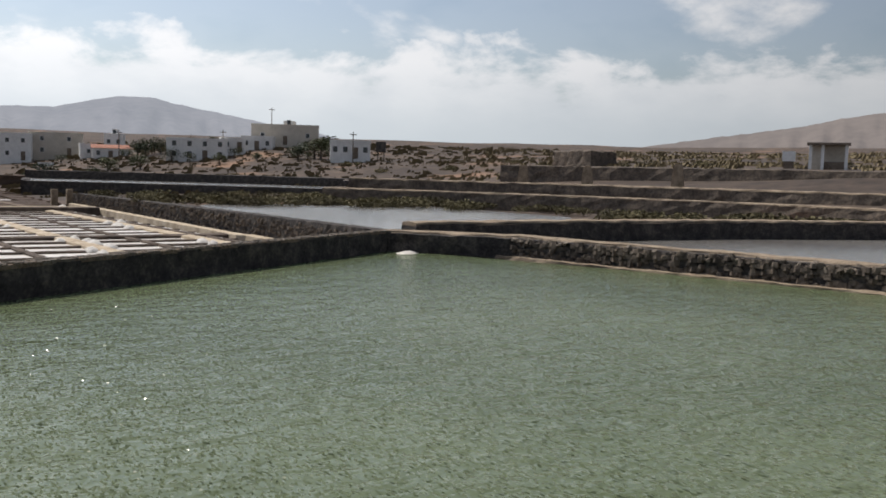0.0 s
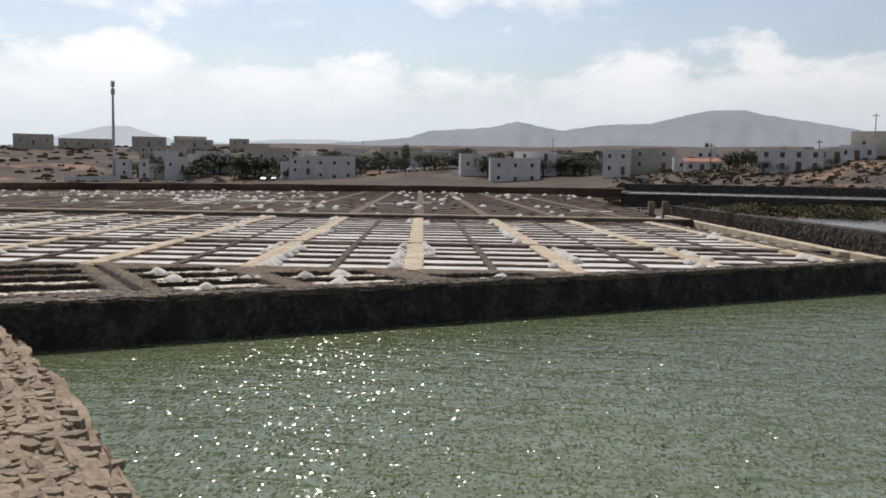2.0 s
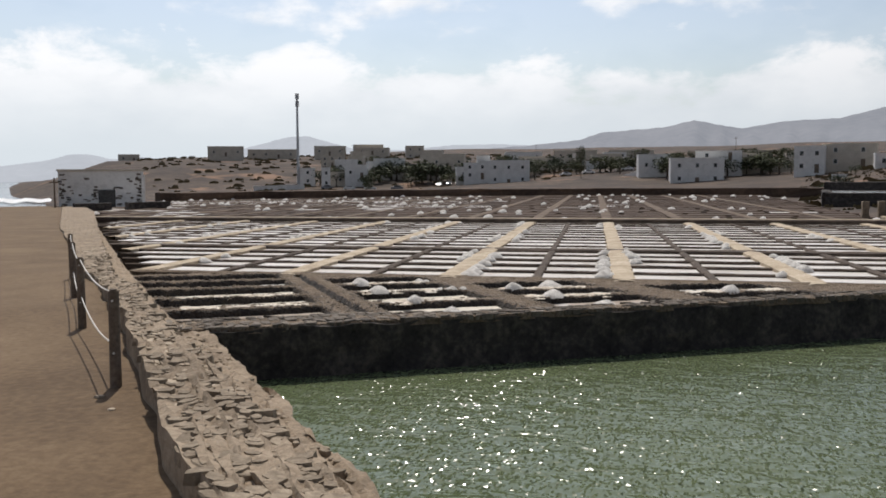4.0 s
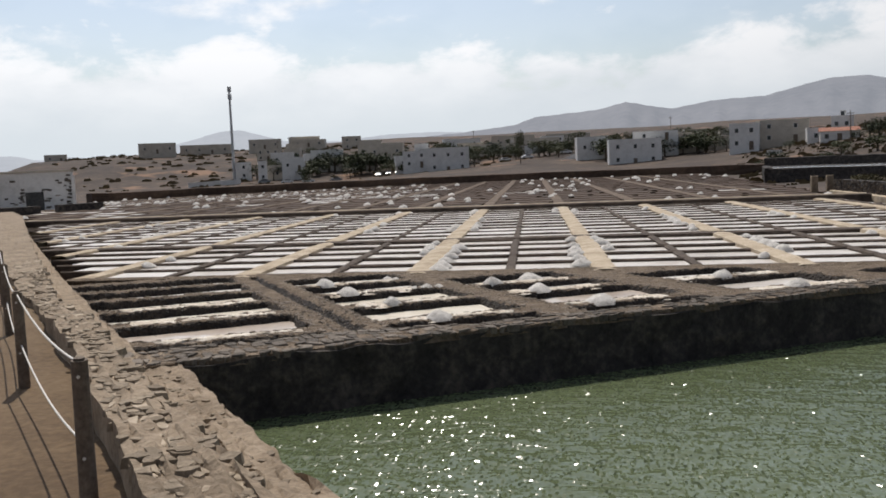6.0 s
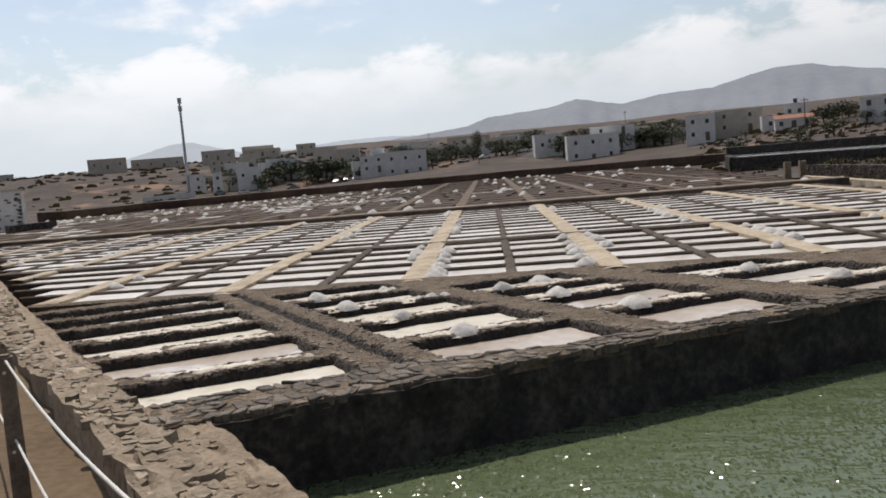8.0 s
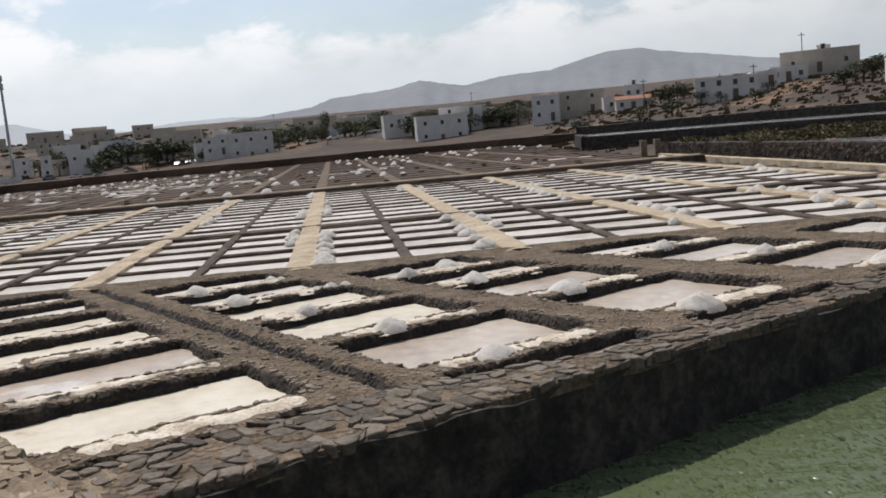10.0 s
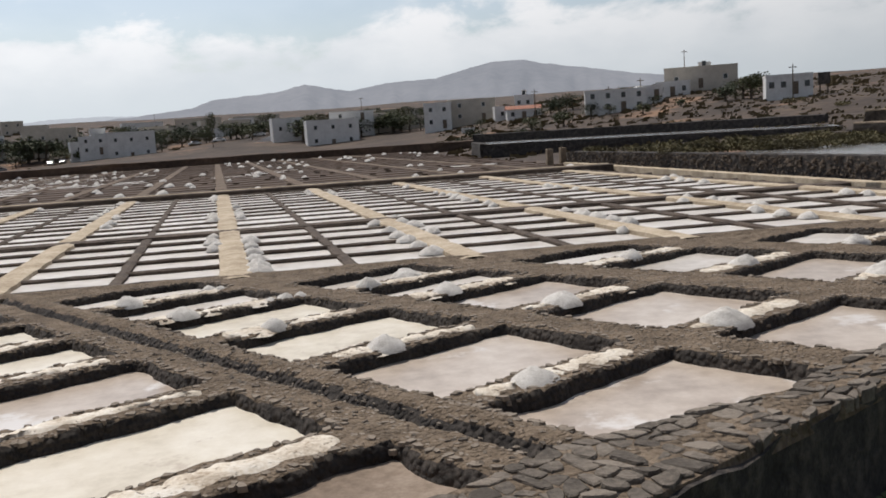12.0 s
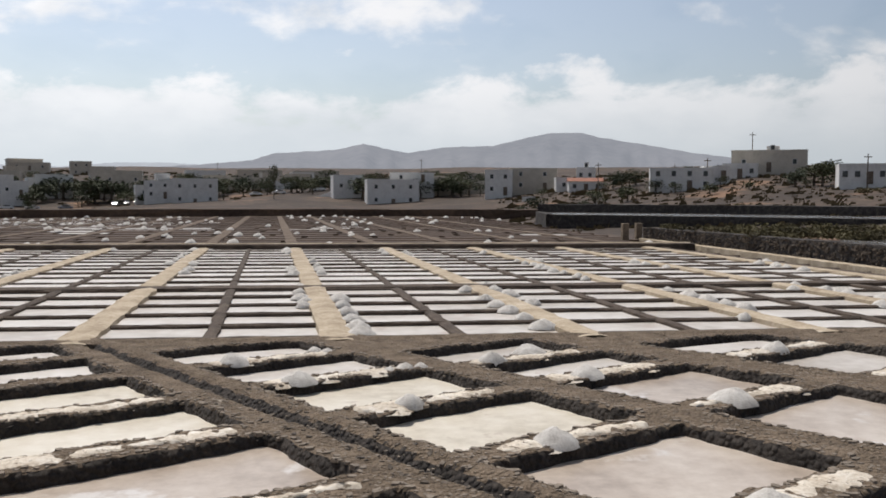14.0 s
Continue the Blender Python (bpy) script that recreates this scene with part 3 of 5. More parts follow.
for c, (p0, p1, rows) in enumerate(COLS):
    for r, (q0, q1) in enumerate(rows):
        lo0, lo1 = (strip_edge(q0), strip_edge(q1)) if p0 is None else (p0, p0)
        corners = [(lo0 - 0.14, q0 - 0.14), (p1 + 0.14, q0 - 0.14), (p1 + 0.14, q1 + 0.14), (lo1 - 0.14, q1 + 0.14)]
        lim = lambda p: (EDGE_Y - 0.25 - CY - PY * p) / QY
        corners = [(p, min(q, lim(p))) for p, q in corners]
        if lim(p1) < q0 + 0.2:
            continue
        zc = min(rim(W(p, q)[1]) for p, q in corners) - 0.14
        key = "drypan" if (c, r) in DRY else "pinkpan" if PINK.get((c, r)) else "creampan" if (c, r) in CREAM else "brine"
        pan = slab_of("salt_pan", corners, zc - 0.008, 0.08, "drypan")
        tagged(pan, LABELS[key], "salt pan", "near salt pans")
        if key != "drypan":
            part_of = slab_of("brine", corners, zc, 0.005, key, pan)
        rimv, rimf = [], []
        a, b = corners[0], corners[1]
        n = 40
        for t in range(n + 1):
            p = a[0] + 0.2 + (b[0] - a[0] - 0.4) * t / n
            base = a[1] + (b[1] - a[1]) * t / n
            w = 0.40 + 0.20 * nz(p, c + r * 3.1, 4, 1.8) + 0.06 * nz(p, c * 2.0 + r, 6, 7)
            for dq, dz in ((0.0, 0.05), (w * 0.7, 0.02), (w, -0.004)):
                rimv.append((*W(p, base + dq), zc + dz + (0.015 * nz(p, dq, r, 8) if dz > 0 else 0)))
        for t in range(n):
            for s in range(2):
                e = t * 3 + s
                rimf.append((e, e + 3, e + 4, e + 1))
        mesh_object("salt_rim", rimv, rimf, "crust", pan, "ragged crust of dried salt")

# ---- salt heaps ----


def heap_mesh(seed, w=0.38, h=0.235):
    rg = random.Random(seed)
    bm = bmesh.new()
    rings, seg = 9, 26
    lean = Vector((rg.uniform(-0.08, 0.08), rg.uniform(-0.08, 0.08), 0))
    grid = []
    for k in range(rings + 1):
        s = k / rings
        row = []
        for i in range(seg):
            a = 2 * math.pi * i / seg
            rad = w * s * (1 + 0.14 * noise.noise(Vector((math.cos(a) * 1.4, math.sin(a) * 1.4, seed))) * s)
            z = h * (1 - s ** 1.7) * 0.85 + h * 0.15 * (1 - s) - (0.03 if k == rings else 0)
            z += 0.030 * noise.noise(Vector((math.cos(a) * rad * 11, math.sin(a) * rad * 9, seed + 4))) + 0.014 * noise.noise(Vector((math.cos(a) * rad * 30, math.sin(a) * rad * 30, seed + 8)))
            row.append(bm.verts.new(Vector((math.cos(a) * rad, math.sin(a) * rad, z)) + lean * (1 - s)))
        grid.append(row)
    for k in range(rings):
        for i in range(seg):
            a, b = grid[k], grid[k + 1]
            try:
                bm.faces.new((a[i], b[i], b[(i + 1) % seg], a[(i + 1) % seg]))
            except ValueError:
                pass
    bmesh.ops.remove_doubles(bm, verts=bm.verts, dist=0.001)
    me = bpy.data.meshes.new("salt_mound")
    bm.to_mesh(me); bm.free()
    me.materials.append(M["salt"])
    for f in me.polygons:
        f.use_smooth = True
    return me


HEAPS = [heap_mesh(s) for s in range(6)]


def heap(x, y, z, size, label, group):
    size *= 0.86
    ob = new("salt_mound", rng.choice(HEAPS))
    k = rng.uniform(0.85, 1.2)
    ob.matrix_basis = Matrix.LocRotScale((x, y, z), Euler((0, 0, rng.uniform(0, 6.28))), Vector((size * k, size * k, size)))
    return tagged(ob, label, "salt heap", group)


# ---- crust patches on the cross banks, with a heap on each ----
def crust(p0, p1, q, w, seed):
    n = 60
    v, f = [], []
    for i in range(n + 1):
        p = p0 + (p1 - p0) * i / n
        for k in range(5):
            qq = q + (k / 4 - 0.5) * w * (0.8 + 0.7 * nz(p, seed, 3, 1.7)) * (0.2 if i in (0, n) else 0.6 if i in (1, n - 1) else 1) + 0.10 * nz(p, k * 0.7 + seed, 9, 3) + 0.06 * nz(p, k + seed, 4, 9)
            x, y = W(p, qq)
            edge = -0.05 if k in (0, 4) or i in (0, n) else 0.022 + 0.022 * nz(x, y, 2, 5) + 0.016 * nz(x, y, 7, 14)
            v.append((x, y, rim(y) + edge))
    for i in range(n):
        for k in range(4):
            a = i * 5 + k
            f.append((a, a + 5, a + 6, a + 1))
    ob = mesh_object("salt_crust", v, f, "crust", smooth=True)
    return tagged(ob, "dried yellowish white salt crust on a bank", "salt crust", "salt crusts on banks")


for c, r, a, b, hp, hs in ((1, 1, 4.5, 7.0, 5.28, 0.8), (1, 2, 4.6, 7.1, 5.42, 0.9), (1, 3, 4.5, 7.0, 5.3, 0.85), (1, 4, 4.4, 7.0, 4.98, 0.9), (1, 5, 4.5, 7.0, 4.97, 1.0),
                           (2, 1, 8.5, 11.0, 9.09, 1.1), (2, 2, 8.4, 11.0, 9.25, 0.95), (2, 3, 8.4, 11.0, 9.2, 0.9), (2, 4, 8.4, 11.2, 8.87, 1.05),
                           (3, 1, 13.2, 16.3, 14.14, 1.1), (3, 2, 13.1, 16.2, 14.35, 1.0), (3, 3, 13.1, 16.3, 14.45, 1.0),
                           (4, 1, 18.1, 21.0, 18.8, 1.0), (4, 2, 18.1, 21.0, 18.33, 1.0)):
    q0 = COLS[c][2][r][0]
    q = q0 - 0.38
    crust(a, b, q0 - 0.30, 0.62, c * 7 + r)
    x, y = W(hp, q)
    heap(x, y, rim(y) - 0.01, hs, "white heap of harvested salt on a bank", "salt heaps by the near pans")
for r in (1, 2, 3, 4):
    q0 = COLS[0][2][r][0]
    crust(strip_edge(q0) + 0.4, 2.7, q0 - 0.33, 0.55, 40 + r)
for hx, hy, hs in ((-2.42, 26.48, 1.05), (-6.68, 27.40, 0.5), (-6.45, 27.30, 0.4), (-5.07, 24.9, 0.6), (-4.75, 25.05, 0.5), (-5.35, 24.7, 0.45)):
    heap(hx, hy, rim(hy) - 0.02, hs, "small loose heap of salt on a bank", "salt heaps by the near pans")

# ---- far grid: sandy aisles running away from the pond, rows of pans between ----
SHEAR = -0.066
AISLE0, PITCH, AW = -6.57, 5.80, 0.74
Y0, Y1 = 28.95, 66.2


def gx(x, y):
    return x + (SHEAR - 0.005 * min(2.0, max(-2.0, (x + 6.3) / 5.8))) * (y - 29.6)


def left_limit(y):
    # x of the boundary by the path at this y
    lo, hi = -90.0, 10.0
    for _ in range(30):
        m = (lo + hi) / 2
        p, q = PQ(m, y)
        if p < strip_edge(q) + 0.2:
            lo = m
        else:
            hi = m
    return hi


RIGHT_X = 19.2


def ribbon(x_at, y0, y1, width, z0, z1, step, seed, shape=0.7):
    """A low bank running along y: rounded top, ragged sides. Returns verts, faces."""
    n = max(2, int((y1 - y0) / step))
    v, f = [], []
    for i in range(n + 1):
        y = y0 + (y1 - y0) * i / n
        for k, (s, z) in enumerate(((-0.56, z0), (-0.5, z1 - 0.03), (-0.2, z1), (0.2, z1 + 0.01), (0.5, z1 - 0.03), (0.56, z0))):
            jx = nz(y, seed, k * 1.7, 1.3) * 0.10 * width + nz(y, seed, k * 2.1, 5) * 0.05
            v.append((x_at(y) + s * width + jx, y, z + (nz(y, seed + k, 5, 2.0) * 0.018 if 0 < k < 5 else 0)))
    for i in range(n):
        for k in range(5):
            a = i * 6 + k
            f.append((a, a + 1, a + 7, a + 6))
    return v, f


def cross(x0, x1, y, width, z0, z1, step, seed):
    """A low bank running along x, following the grid's shear."""
    v, f = ribbon(lambda t: 0.0, x0, x1, width, z0, z1, step, seed)
    return [(a[1], y - a[0], a[2]) for a in v], f


def gather(items):
    v, f = [], []
    for a, b in items:
        o = len(v)
        v += a
        f += [tuple(i + o for i in t) for t in b]
    return v, f


aisles = []
for k in range(-7, 5):
    cx = AISLE0 + AW / 2 + PITCH * k
    ya, yb = Y0, Y1
    while ya < yb and gx(cx, ya) < left_limit(ya) + 0.3:
        ya += 0.5
    if yb - ya < 3 or gx(cx, ya) > RIGHT_X:
        continue
    v, f = ribbon(lambda y: gx(cx, y), ya, yb, AW, -0.4, 0.04, 0.6, k * 3.1)
    ob = mesh_object("aisle", v, f, "aisle")
    tagged(ob, "pale sandy walkway between rows of salt pans", "walkway", kind="structure")
    aisles.append((cx, ya, yb))

ROWS_A = [29.75 + 2.26 * k for k in range(6)]          # banks of the near half
ROWS_B = [41.75 + 2.22 * k for k in range(12)]
far_floor_v, far_floor_f = [], []
rng = random.Random(23)
blocks = []
for k in range(-8, 5):
    xa = AISLE0 + PITCH * k + AW
    xb = AISLE0 + PITCH * (k + 1)
    blocks.append((xa, min(xb, 18.6 + 0 * k)))
for xa, xb in blocks:
    if xb - xa < 1:
        continue
    xm = (xa + xb) / 2
    ya = Y0
    while ya < Y1 and gx(xb, ya) < left_limit(ya) + 0.8:
        ya += 0.5
    if ya > Y1 - 3:
        continue
    items = []
    if gx(xm, ya) > left_limit(ya):
        items.append(ribbon(lambda y: gx(xm, y), max(ya, 29.8), 41.0, 0.30, -0.4, -0.005, 0.5, xm))
    items.append(ribbon(lambda y: gx(xm, y), max(41.9, ya), 66.0, 0.26, -0.4, -0.01, 0.6, xm + 3))
    for rows in (ROWS_A, ROWS_B):
        for n, y in enumerate(rows):
            if y < ya:
                continue
            lo = max(gx(xa, y), left_limit(y))
            if gx(xb, y) - lo < 0.6:
                continue
            items.append(cross(lo, gx(xb, y), y + rng.uniform(-0.06, 0.06), 0.23 if 0 < n < len(rows) - 1 else 0.38, -0.4, -0.012 + rng.uniform(-0.015, 0.015), 0.45, y + xa))
            if n == len(rows) - 1:
                continue
            for c0, c1 in ((xa, xm), (xm, xb)):
                yn = rows[n + 1]
                q = [(gx(c0, y), y), (gx(c1, y), y), (gx(c1, yn), yn), (gx(c0, yn), yn)]
                ll = left_limit(y)
                q = [(max(a, ll - 0.1), b) for a, b in q]
                if q[1][0] - q[0][0] < 0.4:
                    continue
                zf = (-0.105 if rows is ROWS_A else -0.085) + rng.uniform(-0.012, 0.012)
                if rows is ROWS_A and xa < 16 and xa > -20:
                    o = mesh_object("salt_pan", [(a, b, zf) for a, b in q] + [(a, b, zf - 0.05) for a, b in q],
                                    [(0, 1, 2, 3), (7, 6, 5, 4), (0, 4, 5, 1), (1, 5, 6, 2), (2, 6, 7, 3), (3, 7, 4, 0)], "brine")
                    tagged(o, "small rectangular salt pan with white crusting brine", "salt pan", "far salt pans")
                else:
                    b0 = len(far_floor_v)
                    far_floor_v += [(a, b, zf) for a, b in q]
                    far_floor_f.append((b0, b0 + 1, b0 + 2, b0 + 3))
    v, f = gather(items)
    o = mesh_object("pan_dividers", v, f, "divider")
    tagged(o, "low dark clay dividers round small salt pans", "bank", kind="structure")
o = mesh_object("distant_salt_pans", far_floor_v, far_floor_f, "brine")
tagged(o, "many small white salt pans in rows", "salt pans", kind="stuff")

# wide banks before, between and behind the two halves
for y, w, z in ((29.35, 0.6, 0.035), (41.35, 0.95, 0.05), (66.6, 0.8, 0.24)):
    xl = left_limit(y)
    v, f = cross(xl, RIGHT_X if y < 60 else 17.6, y, w, -0.4, z, 0.5, y)
    if y > 60:
        cv, cf = cross(xl, 17.4, y + 0.1, 0.32, z - 0.1, z + 0.05, 0.5, y + 9)
        tagged(mesh_object("bank_capping", cv, cf, "aisle"), "pale plastered capping along a bank", "bank", kind="structure")
    tagged(mesh_object("cross_bank", v, f, "bank" if y < 35 else "divider"), "wide clay bank crossing the salt works", "bank", kind="structure")

# heaps along the aisles
rng = random.Random(31)
for cx, ya, yb in aisles:
    for side in (-1, 1):
        y = max(ya, 30.5) + rng.uniform(0, 2)
        while y < yb - 1:
            dense = nz(cx, y, side * 5, 0.16)
            if dense > 0.24:
                x = gx(cx, y) + side * (AW / 2 + rng.uniform(0.05, 0.25))
                if left_limit(y) + 0.5 < x < 18.4:
                    heap(x, y, -0.05, rng.uniform(0.7, 1.05), "white salt heap at the edge of a sandy aisle", "salt heaps along the aisles")
                y += rng.uniform(0.9, 2.3)
            else:
                y += rng.uniform(1.5, 4.0)

for k, side, ys in ((0, 1, (30.2, 31.2, 32.6, 34.3, 36.0, 37.6, 47.5, 49.0, 50.6)), (0, -1, (47.0, 48.6, 50.0)), (1, -1, (31.0, 32.6, 34.2, 35.6, 37.0)), (1, 1, (36.0, 38.5)),
                    (2, 1, (34.0, 35.0, 36.2, 37.5, 39.0)), (3, 1, (36.0, 38.2)), (-1, 1, (48, 50, 53)), (3, -1, (33.0, 34.4))):
    for y in ys:
        x = gx(AISLE0 + AW / 2 + PITCH * k, y) + side * (AW / 2 + 0.22)
        heap(x, y, -0.05, rng.uniform(0.85, 1.1), "white salt heap at the edge of a sandy aisle", "salt heaps along the aisles")

# ---- older pans beyond, half dry ----
v_items, fl_v, fl_f, hp_v, hp_f = [], [], [], [], []
rng = random.Random(41)
src = [(tuple(v.co), ) for v in HEAPS[0].vertices]
src_f = [tuple(f.vertices) for f in HEAPS[0].polygons]
brown_v, brown_f = [], []
y = 69.5
while y < 165:
    xl = max(left_limit(y), -75)
    xr = 17.5
    v_items.append(cross(xl, xr, y, 0.6, -0.5, 0.0, 3.0, y))
    x = xl
    nexty = y + rng.uniform(3.4, 4.6)
    while x < xr - 2:
        w = rng.uniform(4.5, 6)
        x1 = min(x + w, xr)
        white = nz(x, y, 1, 0.05) + (0.25 if x < -30 else -0.25 if x > -5 else -0.1) + rng.uniform(-0.35, 0.35) > 0.26
        tv, tf = (fl_v, fl_f) if white else (brown_v, brown_f)
        b0 = len(tv)
        tv += [(x, y, -0.07), (x1 - 0.5, y, -0.07), (x1 - 0.5, nexty, -0.07), (x, nexty, -0.07)]
        tf.append((b0, b0 + 1, b0 + 2, b0 + 3))
        if rng.random() < (0.42 if x < -25 else 0.30):
            for _ in range(rng.choice((1, 1, 2))):
                s, ox, oy = rng.uniform(0.7, 1.3), x + rng.uniform(0.3, w), y + rng.uniform(-0.2, 0.3)
                o0 = len(hp_v)
                hp_v += [(c[0][0] * s + ox, c[0][1] * s + oy, c[0][2] * s) for c in src]
                hp_f += [tuple(i + o0 for i in t) for t in src_f]
        x += w
    y = nexty
old_aisles = []
for k in range(-14, 5):
    cx = AISLE0 + AW / 2 + PITCH * k
    ya = 68.5
    while ya < 160 and gx(cx, ya) < max(left_limit(ya), -74):
        ya += 1
    if ya < 150:
        old_aisles.append(ribbon(lambda y: gx(cx, y), ya, 164, 0.8, -0.5, 0.03, 4.0, k))
v, f = gather(old_aisles)
tagged(mesh_object("old_aisles", v, f, "oldaisle"), "worn earth walkways between the old pans", "walkway", kind="structure")
v, f = gather(v_items)
tagged(mesh_object("old_pan_dividers", v, f, "mud"), "brown earth dividers of half dry old pans", "bank", kind="structure")
tagged(mesh_object("old_salt_pans", fl_v, fl_f, "brine"), "far salt pans with white floors", "salt pans", kind="stuff")
tagged(mesh_object("dry_salt_pans", brown_v, brown_f, "mud"), "far dry pans with brown floors", "salt pans", kind="stuff")
tagged(mesh_object("distant_salt_heaps", hp_v, hp_f, "salt", smooth=True), "many white salt heaps in the far pans", "salt heaps", kind="stuff")

# ---- ponds ----
POND = [W(-0.4, 0.2), W(25.8, 0.2), (23.4, 9.2), (28.5, -8.0), (34, -26), (6.5, -26), W(0.5, -9.3)]
water = mesh_object("pond_water", [(x, y, 0.76) for x, y in POND], [tuple(range(len(POND)))], "pond")
tagged(water, "rippled green brine of the large settling pond", "water", kind="structure")


def stone_wall(name, pts, width, top, base, label, mat_key="wallrock", step=0.3, rough=0.05, parent_kind="structure", bulge=0.06):
    """A thick dry-stone wall along pts (x, y) with ragged faces and an uneven top. top: height or function of (x, y)."""
    seg = []
    for (x0, y0), (x1, y1) in zip(pts, pts[1:]):
        n = max(1, int(math.hypot(x1 - x0, y1 - y0) / step))
        seg += [(x0 + (x1 - x0) * i / n, y0 + (y1 - y0) * i / n) for i in range(n)]
    seg.append(pts[-1])
    v, f = [], []
    for i, (x, y) in enumerate(seg):
        a, b = seg[max(0, i - 1)], seg[min(len(seg) - 1, i + 1)]
        d = Vector((b[0] - a[0], b[1] - a[1])).normalized()
        n = Vector((-d.y, d.x))
        t = top(x, y) if callable(top) else top
        b0 = base(x, y) if callable(base) else base
        prof = []
        for s in (-1, 1):
            col = []
            for k in range(5):
                z = b0 + (t - b0) * k / 4
                off = s * (width / 2 + (1 - k / 4) * 0.05 + bulge * nz(x * 1.0 + s * 9, y, z * 2.2, 2.3) + rough * 0.6 * nz(x, y + s * 4, z * 4, 6))
                col.append((x + n.x * off, y + n.y * off, z + (rough * nz(x, y, s * 3, 3.0) if k == 4 else 0)))
            prof.append(col)
        mid = (x, y, t + rough * 0.7 + rough * nz(x, y, 11, 2.5))
        v += prof[0] + [mid] + prof[1][::-1]
    m = 11
    for i in range(len(seg) - 1):
        for k in range(m - 1):
            a = i * m + k
            f.append((a, a + m, a + m + 1, a + 1))
    f.append(tuple(range(m)))
    f.append(tuple(range((len(seg) - 1) * m, len(seg) * m))[::-1])
    ob = mesh_object(name, v, f, mat_key)
    return tagged(ob, label, "wall", kind=parent_kind)


front_wall = stone_wall("wall_pond_front", [W(-0.6, 0.22), W(12, 0.22), W(26.2, 0.22)], 0.42, 1.40, 0.0, "dark basalt retaining wall between pond and salt pans", step=0.22)
right_wall = stone_wall("wall_pond_east", [W(25.7, 0.2), (20.4, 20.0), (21.9, 14.5), (23.5, 9.2), (29, -8), (34.5, -26)], 1.0, 1.36, 0.2,
                        "rough basalt wall between two ponds", step=0.3)
shelf_pts = [(18.9, 21.9), (19.9, 20.0), (21.35, 14.5), (22.9, 9.2), (28.4, -8)]
stone_wall("shore_ledge", shelf_pts, 0.5, 0.80, 0.3, "pale salt-stained stones along the waterline", "mortar", step=0.35)

pond2 = mesh_object("settling_pond", [(19.5, 23.0, 0.9), (21.2, 18, 0.9), (24, 9, 0.9), (35, -26, 0.9), (90, -26, 0.9), (80, 12, 0.9), (41, 20.2, 0.9), (33.7, 22.6, 0.9)],
                    [tuple(range(8))], "brown")
tagged(pond2, "shallow grey settling pond with still water", "water", kind="structure")
stone_wall("wall_pond_back", [(18.2, 23.4), (26, 23.7), (33.7, 22.9), (41.2, 20.6), (60, 15.5), (85, 9)], 0.9, 1.62, 0.4, "dark straight stone wall behind the grey pond", step=0.5)
pond3 = mesh_object("drying_pond", [(20.0, 30, 0.84), (24, 27.5, 0.84), (33, 31, 0.84), (40, 40, 0.84), (39, 55, 0.84), (24, 60, 0.84), (19.8, 52, 0.84)], [tuple(range(7))], "brown")
tagged(pond3, "flat drying pond with grey glistening bed", "water", kind="structure")
bed = mesh_object("terrace_fill", [(19.6, 24, 0.78), (90, 8, 0.78), (90, 40, 0.78), (60, 62, 0.78), (30, 80, 0.5), (18.6, 78, 0.3)], [tuple(range(6))], "earth")
tagged(bed, "brown earth round the drying pond", "ground", kind="structure")
side_wall = stone_wall("wall_pans_east", [(19.75, 24.2), (19.7, 38), (19.5, 50), (18.9, 64), (18.2, 77)], 0.7, lambda x, y: 1.12 - 0.004 * (y - 24), -0.4,
                       "rubble wall along the edge of the salt pans", step=0.3)
v, f = ribbon(lambda y: 18.75 - 0.02 * (y - 30) + (0.3 if y < 40 else 0), 27.0, 77.0, 0.62, -0.4, 0.10, 0.5, 77)
tagged(mesh_object("edge_path", v, f, "aisle"), "pale plastered ledge along the rubble wall", "walkway", kind="structure")
# gate pillars where the rubble wall ends
for gx0, gy0 in ((16.4, 77.0), (17.7, 77.6)):
    o = bx("gate_pillar", (gx0 - 0.25, gx0 + 0.25, gy0 - 0.25, gy0 + 0.25, -0.5, 1.25), "mortar", bevel=0.04)
    tagged(o, "short weathered plaster pillar at a wall end", "pillar", "gate pillars")

# ---- the path and its boundary wall ----


def wall_left(q):
    return -1.2 - 0.11 * q if q < 0 else -1.2 - 0.13 * q + 0.02 * max(0, q - 25) - 0.12 * min(1.0, q / 2.5)


def crest_right(q):
    """Where the crest ends and the low plastered strip by the pans begins."""
    return max(-1.08 - 0.085 * q, wall_left(q) + 0.3) if q > 0 else -1.08 - 0.155 * q


def pond_side(q):
    return -0.055 * q if q < 0 else strip_edge(q) - 0.35 * max(0, 1 - q / 2)


pv, pf = [], []
qs = [-40 + 1.0 * k for k in range(20)] + [-20 + 0.4 * k for k in range(90)] + [16 + 2.0 * k for k in range(49)]
offs = (0.10, 0.05, 0, -0.3, -0.7, -1.2, -1.8, -2.5, -3.5, -5, -8, -14, -24, -36)
for q in qs:
    for o in offs:
        p = wall_left(q) + o
        x, y = W(p, q)
        pv.append((x, y, path_z(q) + nz(x, y, 2, 0.7) * 0.03 + nz(x, y, 5, 3.0) * 0.012 - (0.2 if o < -20 else 0)))
no = len(offs)
for i in range(len(qs) - 1):
    for k in range(no - 1):
        a = i * no + k
        pf.append((a, a + no, a + no + 1, a + 1))
path = mesh_object("path", pv, pf, "path", smooth=True)
tagged(path, "trodden brown dirt path beside the stone wall", "path", kind="structure")


